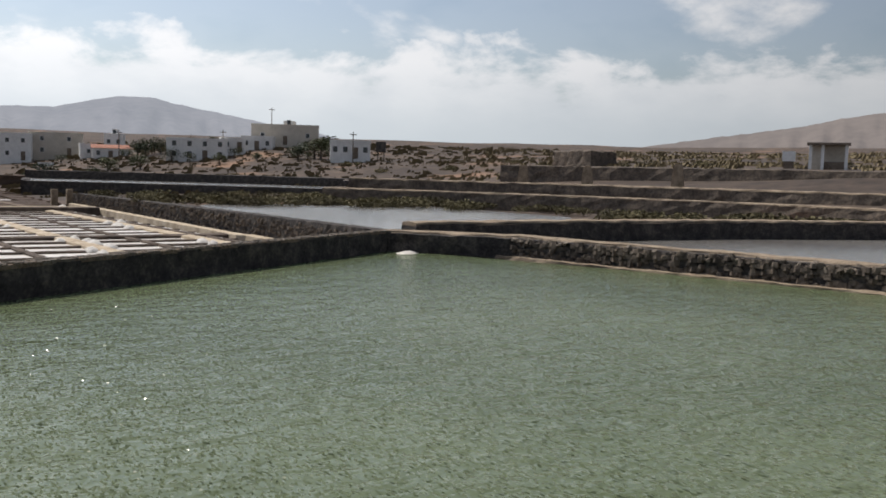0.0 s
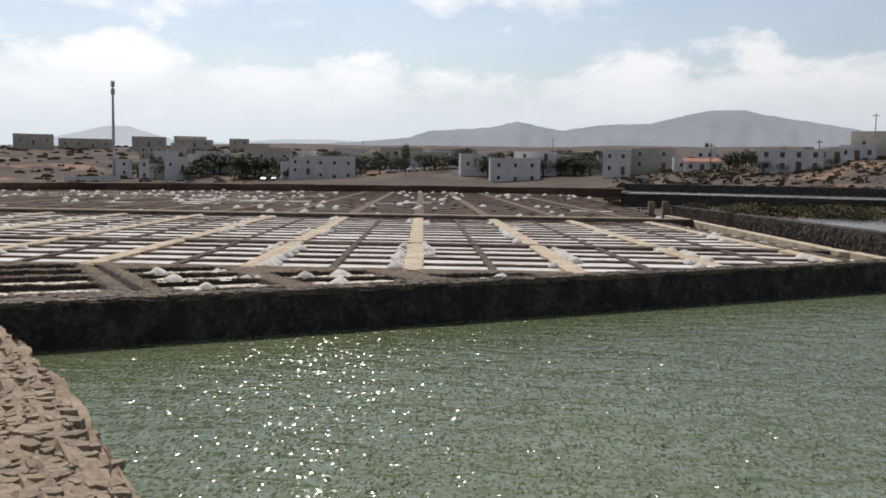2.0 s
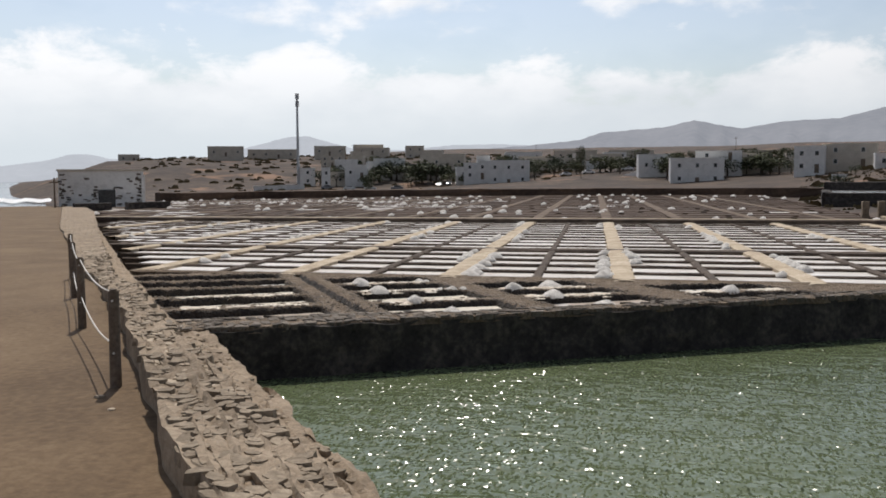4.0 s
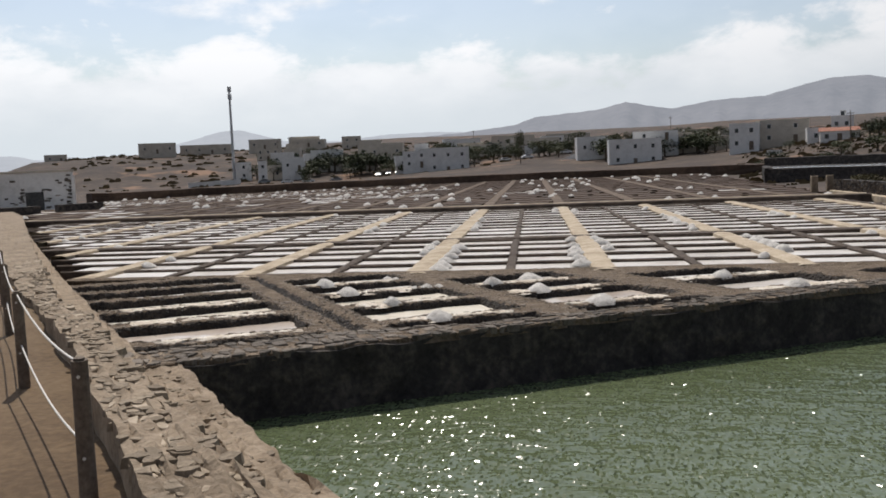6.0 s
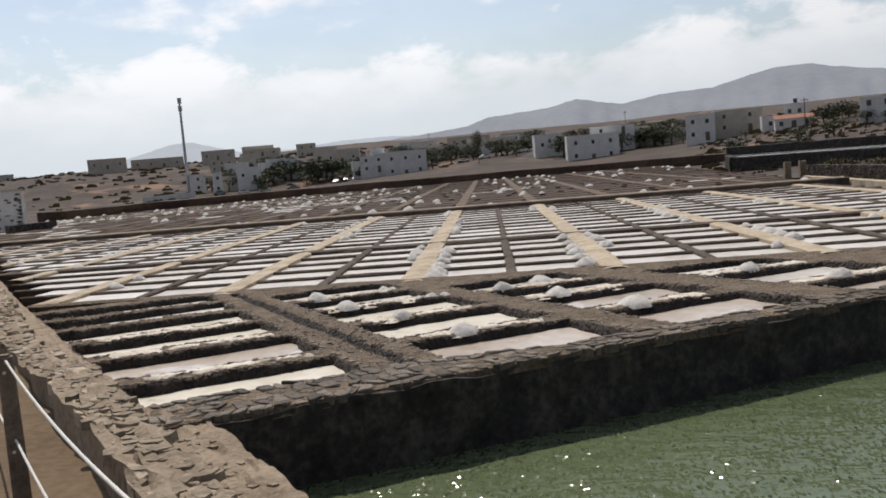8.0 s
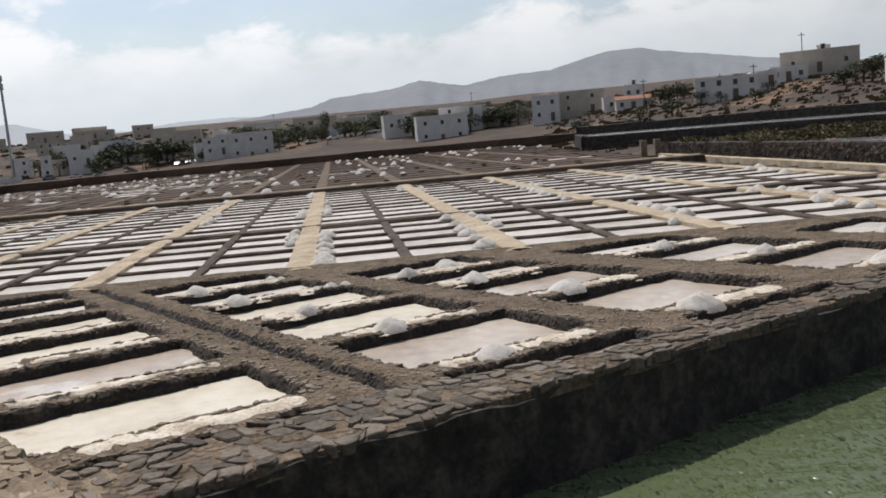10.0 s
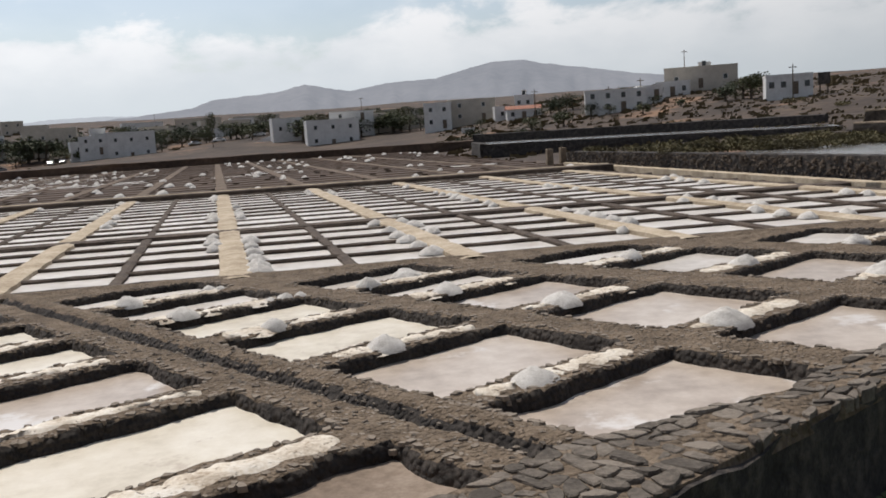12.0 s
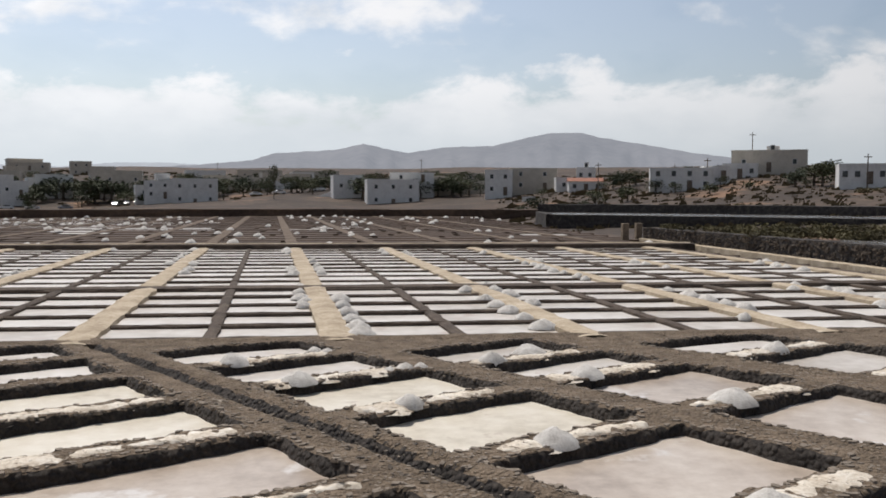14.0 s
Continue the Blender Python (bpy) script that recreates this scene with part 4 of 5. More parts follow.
def wall_section(q):
    """Heights across the boundary wall: path side, crest, pond side."""
    x, y = W(strip_edge(q), q)
    zt = path_z(q) + 0.19 - 0.11 * min(1.0, max(0.0, q + 1.0))
    if q < 0:
        zi = 1.42 + 0.55 * min(1.0, max(0.0, (-q - 0.6) / 7))
    else:
        x, y = W(strip_edge(q), q)
        zi = 1.44 if q < 0.86 else rim(y) + 0.04
    return zt, zi


def wall_crest(q):
    """Share of the wall's width that is its crest, and the share over which it falls to the ledge."""
    share = (crest_right(q) - wall_left(q)) / (pond_side(q) - wall_left(q))
    if q < 0:
        return (min(0.72, max(0.25, share)), 0.14) if q > -9 else (0.72, 0.14)
    return share, 0.05


wv, wf = [], []
qq = sorted([-34 + 0.5 * k for k in range(44)] + [-12 + 0.09 * k for k in range(178)] + [4.02 + 0.28 * k for k in range(36)] + [0.85, 0.87] + [14.0 + 1.0 * k for k in range(92)])
SEC = 33
for q in qq:
    pl, pr = wall_left(q), pond_side(q)
    zt, zi = wall_section(q)
    crest, fall = wall_crest(q)
    for k in range(SEC):
        s = k / (SEC - 1)
        jx = 0.04 * nz(q, k * 0.5, 3, 2.1) + (0.07 * nz(q, k * 3, 8, 1.0) if k in (0, 1, 2, SEC - 1, SEC - 2) else 0)
        if k == 0:
            p, z = pl - 0.03, path_z(q) - 0.3
        elif k == SEC - 1:
            p, z = pr, -0.3
        else:
            u = (k - 1) / (SEC - 3)
            p = pl + (pr - pl) * u
            z = zt if u < crest else zt + (zi - zt) * min(1.0, (u - crest) / fall) ** 0.8
            z += 0.035 * nz(q * 1.3, k * 0.8, 5, 1.6) + 0.02 * nz(q, k * 0.5, 15, 5) + (0.018 * nz(q, k * 0.09, 25, 9) + 0.007 * nz(q, k * 0.09, 35, 18) if q < 0.86 else 0)
        x, y = W(p + jx, q)
        wv.append((x, y, z))
for i in range(len(qq) - 1):
    for k in range(SEC - 1):
        a = i * SEC + k
        wf.append((a, a + SEC, a + SEC + 1, a + 1))
bwall = mesh_object("wall_path", wv, wf, "mortar")
tagged(bwall, "low stone and mortar wall between path and pond", "wall", kind="structure")

# rope fence
POSTS = ((-2.62, 5.02), (-4.29, 7.03), (-5.88, 9.12), (-7.42, 11.2))


def post(x, y, z, h, lean):
    root = new("rope_post")
    root.matrix_basis = pose(x, y, z - 0.05, lean, lean * 0.5, 20)
    bm = bmesh.new()
    bmesh.ops.create_cone(bm, cap_ends=True, segments=14, radius1=0.036, radius2=0.033, depth=h + 0.05)
    for v in bm.verts:
        v.co.z += (h + 0.05) / 2
        v.co.x += 0.006 * noise.noise(v.co * 3); v.co.y += 0.006 * noise.noise(v.co * 3 + Vector((5, 0, 0)))
    bmesh.ops.bevel(bm, geom=[e for e in bm.edges if e.calc_face_angle(0) > 1], offset=0.01, segments=2, affect="EDGES")
    part("post", bm, "wood", root)
    for zz in (h - 0.02, h * 0.45):
        bm = bmesh.new()
        bmesh.ops.create_cone(bm, cap_ends=True, segments=10, radius1=0.007, radius2=0.007, depth=0.074)
        bmesh.ops.rotate(bm, verts=bm.verts, matrix=Matrix.Rotation(radians(90), 3, "X"))
        bmesh.ops.translate(bm, verts=bm.verts, vec=(0, 0, zz))
        part("rope_knot", bm, "rope", root, "white rope end through the post")
    return tagged(root, "round weathered wooden post of a rope fence", "post", "rope fence posts")


tops = []
for k, (x, y) in enumerate(POSTS):
    zg = path_z(PQ(x, y)[1])
    post(x, y, zg, 0.64, 1.2 - k)
    tops.append((x, y, zg))


def rope(name, a, b, sag):
    cu = bpy.data.curves.new(name, "CURVE")
    cu.dimensions, cu.bevel_depth, cu.bevel_resolution = "3D", 0.0055, 2
    sp = cu.splines.new("POLY")
    sp.points.add(12)
    for i in range(13):
        s = i / 12
        p = Vector(a).lerp(Vector(b), s)
        sp.points[i].co = (p.x, p.y, p.z - sag * 4 * s * (1 - s), 1)
    cu.materials.append(M["rope"])
    ob = new(name, cu)
    return tagged(ob, "sagging white rope strung between the posts", "rope", "fence ropes")


for a, b in zip(tops, tops[1:]):
    for h, sag in ((0.62, 0.06), (0.29, 0.08)):
        rope("rope", (a[0], a[1], a[2] + h), (b[0], b[1], b[2] + h), sag)

# ---- berm behind the old pans, walls and terraces to the east ----
stone_wall("wall_far", [bearing(31.2, 148), bearing(24, 158), bearing(16, 164), bearing(6, 168), (20, 166), (50, 158)], 2.0, 1.2, -1.0, "long low dark wall behind the salt works", step=3, rough=0.12, bulge=0.2, mat_key="mud")
def arc(az0, az1, r0, r1, n=14):
    return [bearing(az0 + (az1 - az0) * i / n, r0 + (r1 - r0) * i / n) for i in range(n + 1)]


lp0, lp1 = arc(-9, -28.5, 118, 103, 20), arc(-9, -28.5, 137, 119, 20)
salt_flat = mesh_object("long_pond", [(x, y, 1.26) for x, y in lp0] + [(x, y, 1.26) for x, y in lp1], [(i, i + 1, i + 22, i + 21) for i in range(20)], "brown")
tagged(salt_flat, "long narrow pond reflecting the sky", "water", kind="structure")
stone_wall("wall_long_pond_front", lp0, 1.0, 1.22, -0.8, "dark low wall in front of the long pond", step=1.6, rough=0.06, bulge=0.15)
stone_wall("wall_long_pond_end", [lp0[0], lp1[0]], 1.0, 1.3, -0.8, "dark low wall closing the long pond", step=1.6, rough=0.06, bulge=0.15)
stone_wall("wall_long_pond", lp1, 1.2, 2.35, -0.8, "dark stone wall behind the long pond", step=1.6, rough=0.1, bulge=0.15)


stone_wall("wall_terrace_low", arc(-27, -66, 74, 56), 0.8, 1.9, 0.6, "long rubble terrace wall with pale coping", mat_key="terrace", step=0.8, rough=0.06, bulge=0.12)
stone_wall("wall_terrace_middle", arc(-28.5, -66, 84, 66), 0.9, lambda x, y: 2.65, 0.6, "rubble terrace wall of dark and brown stones", mat_key="terrace", step=0.8, rough=0.08, bulge=0.14)
tagged(stone_wall("wall_terrace_high", arc(-38, -66, 100, 80), 0.9, lambda x, y: 4.45, 2.0, "high rubble terrace wall under the parking ground", mat_key="terrace", step=0.9, rough=0.1, bulge=0.16), kind="structure")
fill_v = arc(-28, -66, 84, 66, 14) + arc(-28, -66, 101, 81, 14)
fill_f = [(i, i + 1, i + 16, i + 15) for i in range(14)]
fl = mesh_object("terrace_ledge", [(x, y, 2.45) for x, y in fill_v], fill_f, "earth")
tagged(fl, "flat earth terrace above the rubble wall", "ground", kind="structure")
for az, r in ((-39.5, 88), (-43.6, 84), (-49.2, 80)):
    x, y = bearing(az, r)
    bm = bmesh.new()
    box(bm, -0.6, 0.6, -0.5, 0.5, 0, 2.0 if az > -45 else 2.3)
    for v in bm.verts:
        if v.co.z > 1:
            v.co.x *= 0.62; v.co.y *= 0.7
    bmesh.ops.bevel(bm, geom=list(bm.edges), offset=0.08, segments=2, affect="EDGES")
    o = part("buttress", bm, "mortar")
    o.matrix_basis = pose(x, y, 2.4, 0, 0, az)
    tagged(o, "pale plastered stone marker tapering to the top", "pillar", "terrace markers")

for nm, pts, w, z in (("coping_back", [(18.2, 23.4), (26, 23.7), (33.7, 22.9), (41.2, 20.6), (60, 15.5)], 0.8, 1.69),
                      ("coping_terrace", arc(-27, -66, 74, 56), 0.7, 1.97), ("coping_terrace_middle", arc(-28.5, -66, 84, 66), 0.8, 2.74),
                      ("coping_east", [W(25.7, 0.2), (20.4, 20.0), (21.9, 14.5), (23.5, 9.2)], 0.55, 1.43)):
    stone_wall(nm, pts, w, z, z - 0.12, "pale salt-bleached capping of a wall", "mortar", step=0.5, rough=0.05)


def face_stones(pts, half, z0, z1, count, lo, hi, side):
    """Rubble standing proud of a wall's face."""
    for _ in range(count):
        k = rng.randrange(len(pts) - 1)
        (x0, y0), (x1, y1) = pts[k], pts[k + 1]
        s = rng.random()
        d = Vector((x1 - x0, y1 - y0)).normalized()
        x, y = x0 + (x1 - x0) * s - d.y * half * side, y0 + (y1 - y0) * s + d.x * half * side
        rubble.append((x, y, rng.uniform(z0, z1), rng.uniform(lo, hi)))


rubble = []
rng = random.Random(151)
face_stones(arc(-28.5, -66, 84, 66), 0.46, 0.9, 2.6, 1300, 0.10, 0.22, 1)
face_stones(arc(-38, -66, 100, 80), 0.46, 2.5, 4.4, 1300, 0.12, 0.26, 1)
face_stones(arc(-27, -66, 74, 56), 0.42, 0.8, 1.85, 800, 0.09, 0.2, 1)
face_stones([(19.75, 24.2), (19.7, 38), (19.5, 50), (18.9, 64), (18.2, 77)], 0.36, 0.0, 0.95, 1500, 0.07, 0.17, 1)
face_stones([(20.4, 20.0), (21.9, 14.5), (23.5, 9.2), (29, -8)], 0.5, 0.75, 1.35, 700, 0.08, 0.18, -1)

# ---- plants ----


def leaf_cloud(seed, size, count, leaf, flat=1.0, mat_key="leaf", name="crown"):
    rg = random.Random(seed)
    v, f = [], []
    lobes = [(Vector((rg.uniform(-0.6, 0.6), rg.uniform(-0.6, 0.6), rg.uniform(-0.25, 0.5) * flat)) * size, rg.uniform(0.35, 0.6) * size) for _ in range(7)]
    for _ in range(count):
        c, rad = rg.choice(lobes)
        d = Vector((rg.gauss(0, 1), rg.gauss(0, 1), rg.gauss(0, 1))).normalized()
        p = c + d * rad * rg.uniform(0.55, 1.05)
        p.z = p.z * flat
        a = Vector((rg.gauss(0, 1), rg.gauss(0, 1), rg.gauss(0, 0.6))).normalized() * leaf * rg.uniform(0.6, 1.4)
        b = a.cross(Vector((rg.gauss(0, 1), rg.gauss(0, 1), rg.gauss(0, 1)))).normalized() * leaf * rg.uniform(0.3, 0.6)
        o = len(v)
        v += [tuple(p - a), tuple(p + b), tuple(p + a), tuple(p - b)]
        f.append((o, o + 1, o + 2, o + 3))
    return v, f


def tree(seed, h):
    root = new("tree")
    bm = bmesh.new()
    r0 = bmesh.ops.create_cone(bm, cap_ends=True, segments=8, radius1=0.2, radius2=0.11, depth=h * 0.5)
    bmesh.ops.translate(bm, verts=r0["verts"], vec=(0, 0, h * 0.25))
    rg = random.Random(seed)
    for k in range(4):
        r1 = bmesh.ops.create_cone(bm, cap_ends=True, segments=6, radius1=0.09, radius2=0.03, depth=h * 0.4)
        bmesh.ops.translate(bm, verts=r1["verts"], vec=(0, 0, h * 0.2))
        bmesh.ops.rotate(bm, verts=r1["verts"], matrix=Euler((rg.uniform(-0.7, 0.7), rg.uniform(-0.7, 0.7), 0)).to_matrix())
        bmesh.ops.translate(bm, verts=r1["verts"], vec=(0, 0, h * 0.42))
    part("trunk", bm, "bark", root)
    v, f = leaf_cloud(seed, h * 0.5, 460, 0.27)
    c = mesh_object("crown", v, f, "leaf", root)
    c.location = (0, 0, h * 0.52)
    tagged(root, "dark green roadside tree with a dense crown", "tree", "village trees")
    return root


trees = [tree(s, h) for s, h in ((1, 5.5), (2, 4.5), (3, 6.2))]
rng = random.Random(61)
# azimuth, distance, height of the village's trees
TREES = (
    (14.99, 312, 7.1), (14.46, 318, 6.0), (13.77, 316, 6.0), (16.96, 330, 7.5), (17.71, 322, 5.7), (10.96, 300, 6.0), (10.39, 300, 5.6), (8.84, 310,
    6.2), (8.33, 315, 5.1), (9.64, 312, 4.7), (6.63, 330, 5.0), (5.35, 318, 5.2), (3.87, 310, 5.1), (3.22, 305, 5.0), (2.52, 308, 4.6), (1.82, 312,
    3.9), (0.47, 330, 3.3), (-0.19, 262, 6.6), (-0.64, 262, 4.9), (-4.78, 262, 4.3), (-5.59, 255, 4.5), (-6.61, 252, 4.4), (-7.28, 250, 3.5), (-14.94,
    215, 3.8), (-15.40, 212, 3.2), (-16.27, 215, 3.5), (-25.65, 180, 4.1), (-26.06, 178, 4.5), (-25.24, 182, 3.4), (-20.72, 188, 2.1), (12.53, 300,
    3.8), (13.29, 305, 4.2), (15.71, 305, 4.2), (15.00, 315, 7.9), (14.10, 312, 7.1), (16.61, 325, 6.1), (17.68, 330, 5.4), (11.05, 315, 5.9), (9.26,
    312, 6.7), (8.73, 316, 6.0), (19.81, 330, 4.6), (0.86, 290, 3.6), (-4.01, 262, 4.9), (-3.69, 258, 4.9), (-5.64, 258, 5.8), (-6.12, 255, 4.8),
    (5.05, 275, 9.4), (21.4, 318, 5.0), (20.4, 312, 4.5), (18.7, 318, 5.0), (7.6, 322, 5.0), (12.2, 326, 5.5),
)
more = [(rng.uniform(-8, 21), rng.uniform(290, 400), rng.uniform(2.5, 5)) for _ in range(90)] + [(rng.uniform(-28, -9), rng.uniform(172, 225), rng.uniform(1.5, 3)) for _ in range(26)]
for i, (az, r, h) in enumerate(list(TREES) + more):
    x, y = bearing(az, r)
    m = pose(x, y, ground_z(az, r) - 0.2, 0, 0, rng.uniform(0, 360))
    if i < 3:
        t, tall = trees[i], (5.5, 4.5, 6.2)[i]
        t.matrix_basis = m
    else:
        k = rng.randrange(3)
        t, tall = copy_thing(trees[k], m), (5.5, 4.5, 6.2)[k]
    s = 1.15 * h / tall
    wide = 0.3 if h > 9 else rng.uniform(1.2, 1.8)
    t.scale = (s * wide, s * wide, s)


def shrub(seed):
    v, f = leaf_cloud(seed, 0.9, 320, 0.09, 0.55)
    ob = mesh_object("shrub", v, f, "olive")
    return tagged(ob, "low dry olive green salt bush", "shrub", "salt bushes")


shrubs = [shrub(s) for s in (11, 12, 13)]
rng = random.Random(71)
spots = []
for az, r, s in [(-57 + rng.uniform(-3, 3), 47, 2.2) for _ in range(5)]:
    spots.append((*bearing(az, r), 0.9, s))
for _ in range(110):
    az = rng.uniform(-62, -16)
    spots.append((*bearing(az, (56 if az < -45 else 68) + rng.uniform(-7, 3)), 0.9, rng.uniform(0.8, 1.7)))
for _ in range(90):
    spots.append((rng.uniform(19.5, 42), rng.uniform(56, 78), 0.75, rng.uniform(0.8, 1.6)))
for _ in range(30):
    az, r = rng.uniform(-60, -18), rng.uniform(95, 160)
    spots.append((*bearing(az, r), ground_z(az, r), rng.uniform(0.8, 1.8)))
for i, (x, y, z, s) in enumerate(spots):
    m = pose(x, y, z + 0.12 * s, 0, 0, rng.uniform(0, 360))
    if i < 3:
        shrubs[i].matrix_basis = m
        o = shrubs[i]
    else:
        o = copy_thing(rng.choice(shrubs), m)
    o.scale = (s, s, s * rng.uniform(0.7, 1.0))

# scrub over the plain and the village slopes, too much to count
rng = random.Random(77)
gv2, gf2 = [], []
for _ in range(1800):
    az = rng.uniform(-62, 33)
    r = rng.uniform(290, 560) if az > -8 else rng.uniform(105, 420)
    x, y = bearing(az, r)
    z = ground_z(az, r)
    s = rng.uniform(0.5, 1.3) * (1 if r < 200 else 1.7)
    for k in range(9):
        a, e = rng.uniform(0, 6.28), rng.uniform(0.3, 1.0)
        cx, cy = x + math.cos(a) * s * rng.uniform(0, 0.9), y + math.sin(a) * s * rng.uniform(0, 0.9)
        w = s * rng.uniform(0.25, 0.5)
        o = len(gv2)
        gv2 += [(cx - w, cy, z - 0.1), (cx + w, cy + w * 0.5, z - 0.1), (cx + w * 0.4, cy, z + s * 0.55 * e), (cx - w * 0.5, cy - w * 0.3, z + s * 0.45 * e), (cx, cy + w, z + s * 0.3 * e)]
        gf2 += [(o, o + 1, o + 2, o + 3), (o + 1, o + 4, o + 2), (o, o + 3, o + 4)]
for _ in range(2600):
    az, r = rng.uniform(-60, -8), rng.uniform(112, 250)
    x, y = bearing(az, r)
    z, s = ground_z(az, r), rng.uniform(0.15, 0.6)
    for k in range(4):
        cx, cy, w = x + rng.uniform(-s, s), y + rng.uniform(-s, s), s * rng.uniform(0.4, 0.8)
        o = len(gv2)
        gv2 += [(cx - w, cy, z - 0.1), (cx + w, cy + w * 0.5, z - 0.1), (cx + w * 0.4, cy, z + s * rng.uniform(0.4, 0.9)), (cx - w * 0.5, cy - w * 0.3, z + s * 0.6), (cx, cy + w, z + s * 0.3)]
        gf2 += [(o, o + 1, o + 2, o + 3), (o + 1, o + 4, o + 2), (o, o + 3, o + 4)]
tagged(mesh_object("scrub", gv2, gf2, "scrub"), "scattered dry scrub over the stony slopes", "scrub", kind="stuff")

# ---- houses ----


def house(az, r, w, d, h, wall_key, floors, wins, turn=0.0, roof_key=None, dz=0.0, door=True, base=None, label="white flat-roofed village house with small dark windows"):
    x, y = bearing(az, r)
    root = new("house")
    root.matrix_basis = pose(x, y, (ground_z(az, r) + dz if base is None else base) - 0.4, 0, 0, az + turn)
    h += 0.4
    bx("wall", (-w / 2, w / 2, 0, d, -4.0, h), wall_key, root, bevel=0.06)
    if roof_key:
        bm = bmesh.new()
        box(bm, -w / 2 - 0.25, w / 2 + 0.25, -0.25, d + 0.25, h, h + 0.9)
        for v in bm.verts:
            if v.co.z > h + 0.4:
                v.co.y = d / 2 + (v.co.y - d / 2) * 0.15
        part("roof", bm, roof_key, root)
    else:
        bm = bmesh.new()
        for a in ((-w / 2 - 0.05, w / 2 + 0.05, -0.05, 0.18), (-w / 2 - 0.05, w / 2 + 0.05, d - 0.18, d + 0.05), (-w / 2 - 0.05, -w / 2 + 0.18, 0.18, d - 0.18), (w / 2 - 0.18, w / 2 + 0.05, 0.18, d - 0.18)):
            box(bm, *a, h - 0.05, h + 0.35)
        part("roof", bm, wall_key, root, "low roof parapet")
    fh = (h - 0.4) / floors
    for fl_ in range(floors):
        for k in range(wins):
            cx = -w / 2 + w * (k + 0.5) / wins
            z0 = 0.4 + fl_ * fh + fh * 0.38
            if door and fl_ == 0 and k == wins // 2:
                dr = bx("door", (cx - 0.5, cx + 0.5, -0.05, 0.08, 0.35, 2.45), "wood", root, "dark wooden door")
                continue
            wn = bx("window", (cx - 0.5, cx + 0.5, -0.06, 0.06, z0 - 0.06, z0 + 1.06), "white", root)
            bx("pane", (cx - 0.4, cx + 0.4, -0.085, -0.05, z0, z0 + 1.0), "glass", wn)
    return tagged(root, label, "house", "village houses")


# azimuth, distance, width, height, foot, colour, storeys, windows
HOUSES = (
    (-18.47, 186, 11.8, 4.1, 4.7, "white", 2, 4), (-20.61, 194, 5.1, 2.6, 6.8, "white", 1, 2), (-22.02, 202, 6.9, 2.8, 7.4, "white", 1, 3),
    (-23.74, 210, 15.3, 4.3, 9.0, "cream", 1, 3), (-23.96, 212, 2.4, 0.8, 13.4, "white", 1, 1), (-27.93, 167, 7.4, 3.0, 5.7, "white", 1, 4),
    (-8.22, 232, 6.7, 6.0, 3.9, "white", 2, 2), (-10.36, 238, 12.1, 5.4, 5.1, "cream", 2, 2), (-12.17, 230, 3.8, 3.2, 4.8, "white", 1, 1),
    (-13.54, 238, 4.5, 3.3, 7.4, "white", 1, 2), (-13.60, 240, 1.0, 1.4, 10.6, "white", 1, 1), (-9.82, 211, 2.9, 1.9, 1.3, "white", 1, 1),
    (-1.93, 246, 13.6, 6.8, 0.9, "white", 2, 3), (-3.16, 258, 12.1, 2.2, 7.6, "white", 1, 2), (-5.61, 262, 18.7, 3.8, 3.9, "cream", 1, 4),
    (0.61, 268, 8.8, 5.1, 4.2, "white", 1, 2), (11.21, 296, 12.2, 5.1, 2.7, "white", 2, 3), (9.55, 290, 13.2, 7.7, 0.7, "white", 2, 3),
    (13.73, 345, 17.0, 5.1, 6.9, "cream", 1, 4), (11.90, 300, 9.8, 3.8, 2.7, "white", 1, 2), (18.10, 445, 15.5, 3.2, 14.6, "cream", 1, 3),
    (15.42, 440, 8.8, 6.2, 12.3, "cream", 2, 2), (17.07, 330, 11.4, 4.7, 5.4, "white", 1, 3), (19.16, 310, 7.6, 4.4, 3.2, "white", 1, 2),
    (6.65, 350, 13.2, 5.0, 5.2, "cream", 1, 3), (4.46, 330, 9.7, 4.5, 4.1, "white", 1, 2), (5.37, 420, 19.7, 4.0, 11.1, "cream", 1, 3),
    (1.94, 430, 20.6, 3.6, 11.5, "cream", 1, 3), (8.53, 410, 16.4, 3.6, 10.7, "white", 1, 3), (27.11, 460, 17.3, 4.7, 14.4, "cream", 1, 3),
    (24.30, 470, 24.6, 4.3, 13.6, "cream", 1, 4), (20.77, 450, 15.2, 4.4, 14.5, "cream", 1, 3), (18.30, 455, 14.4, 3.9, 15.8, "cream", 1, 3),
    (22.17, 315, 5.0, 5.6, 1.0, "white", 2, 1), (21.03, 305, 2.8, 6.6, 0.1, "white", 2, 1), (19.58, 312, 12.9, 4.6, 0.6, "cream", 1, 2),
    (17.32, 350, 13.1, 5.4, 4.0, "white", 1, 3), (13.03, 370, 4.6, 4.6, 7.6, "white", 1, 1), (32.76, 480, 10.1, 3.4, 12.2, "cream", 1, 2),
)
rng = random.Random(83)
for az, r, w, h, foot, key, floors, wins in HOUSES:
    house(az, r, w, min(9.0, 0.5 * w + 3), h, key, floors, wins, rng.uniform(-7, 7), base=foot, door=w > 5,
          label="whitewashed flat-roofed village house with small dark windows" if key == "white" else "cream rendered flat-roofed village house with dark windows")
for k in range(30):
    az, r = rng.uniform(2, 21), rng.uniform(322, 425)
    house(az, r, rng.uniform(5, 10), rng.uniform(5, 8), rng.choice((2.6, 2.9, 4.6)), rng.choice(("white", "cream", "cream")), 1 if k % 4 else 2, rng.choice((2, 3)), rng.uniform(-14, 14),
          label="small flat-roofed house among others on the village slope")
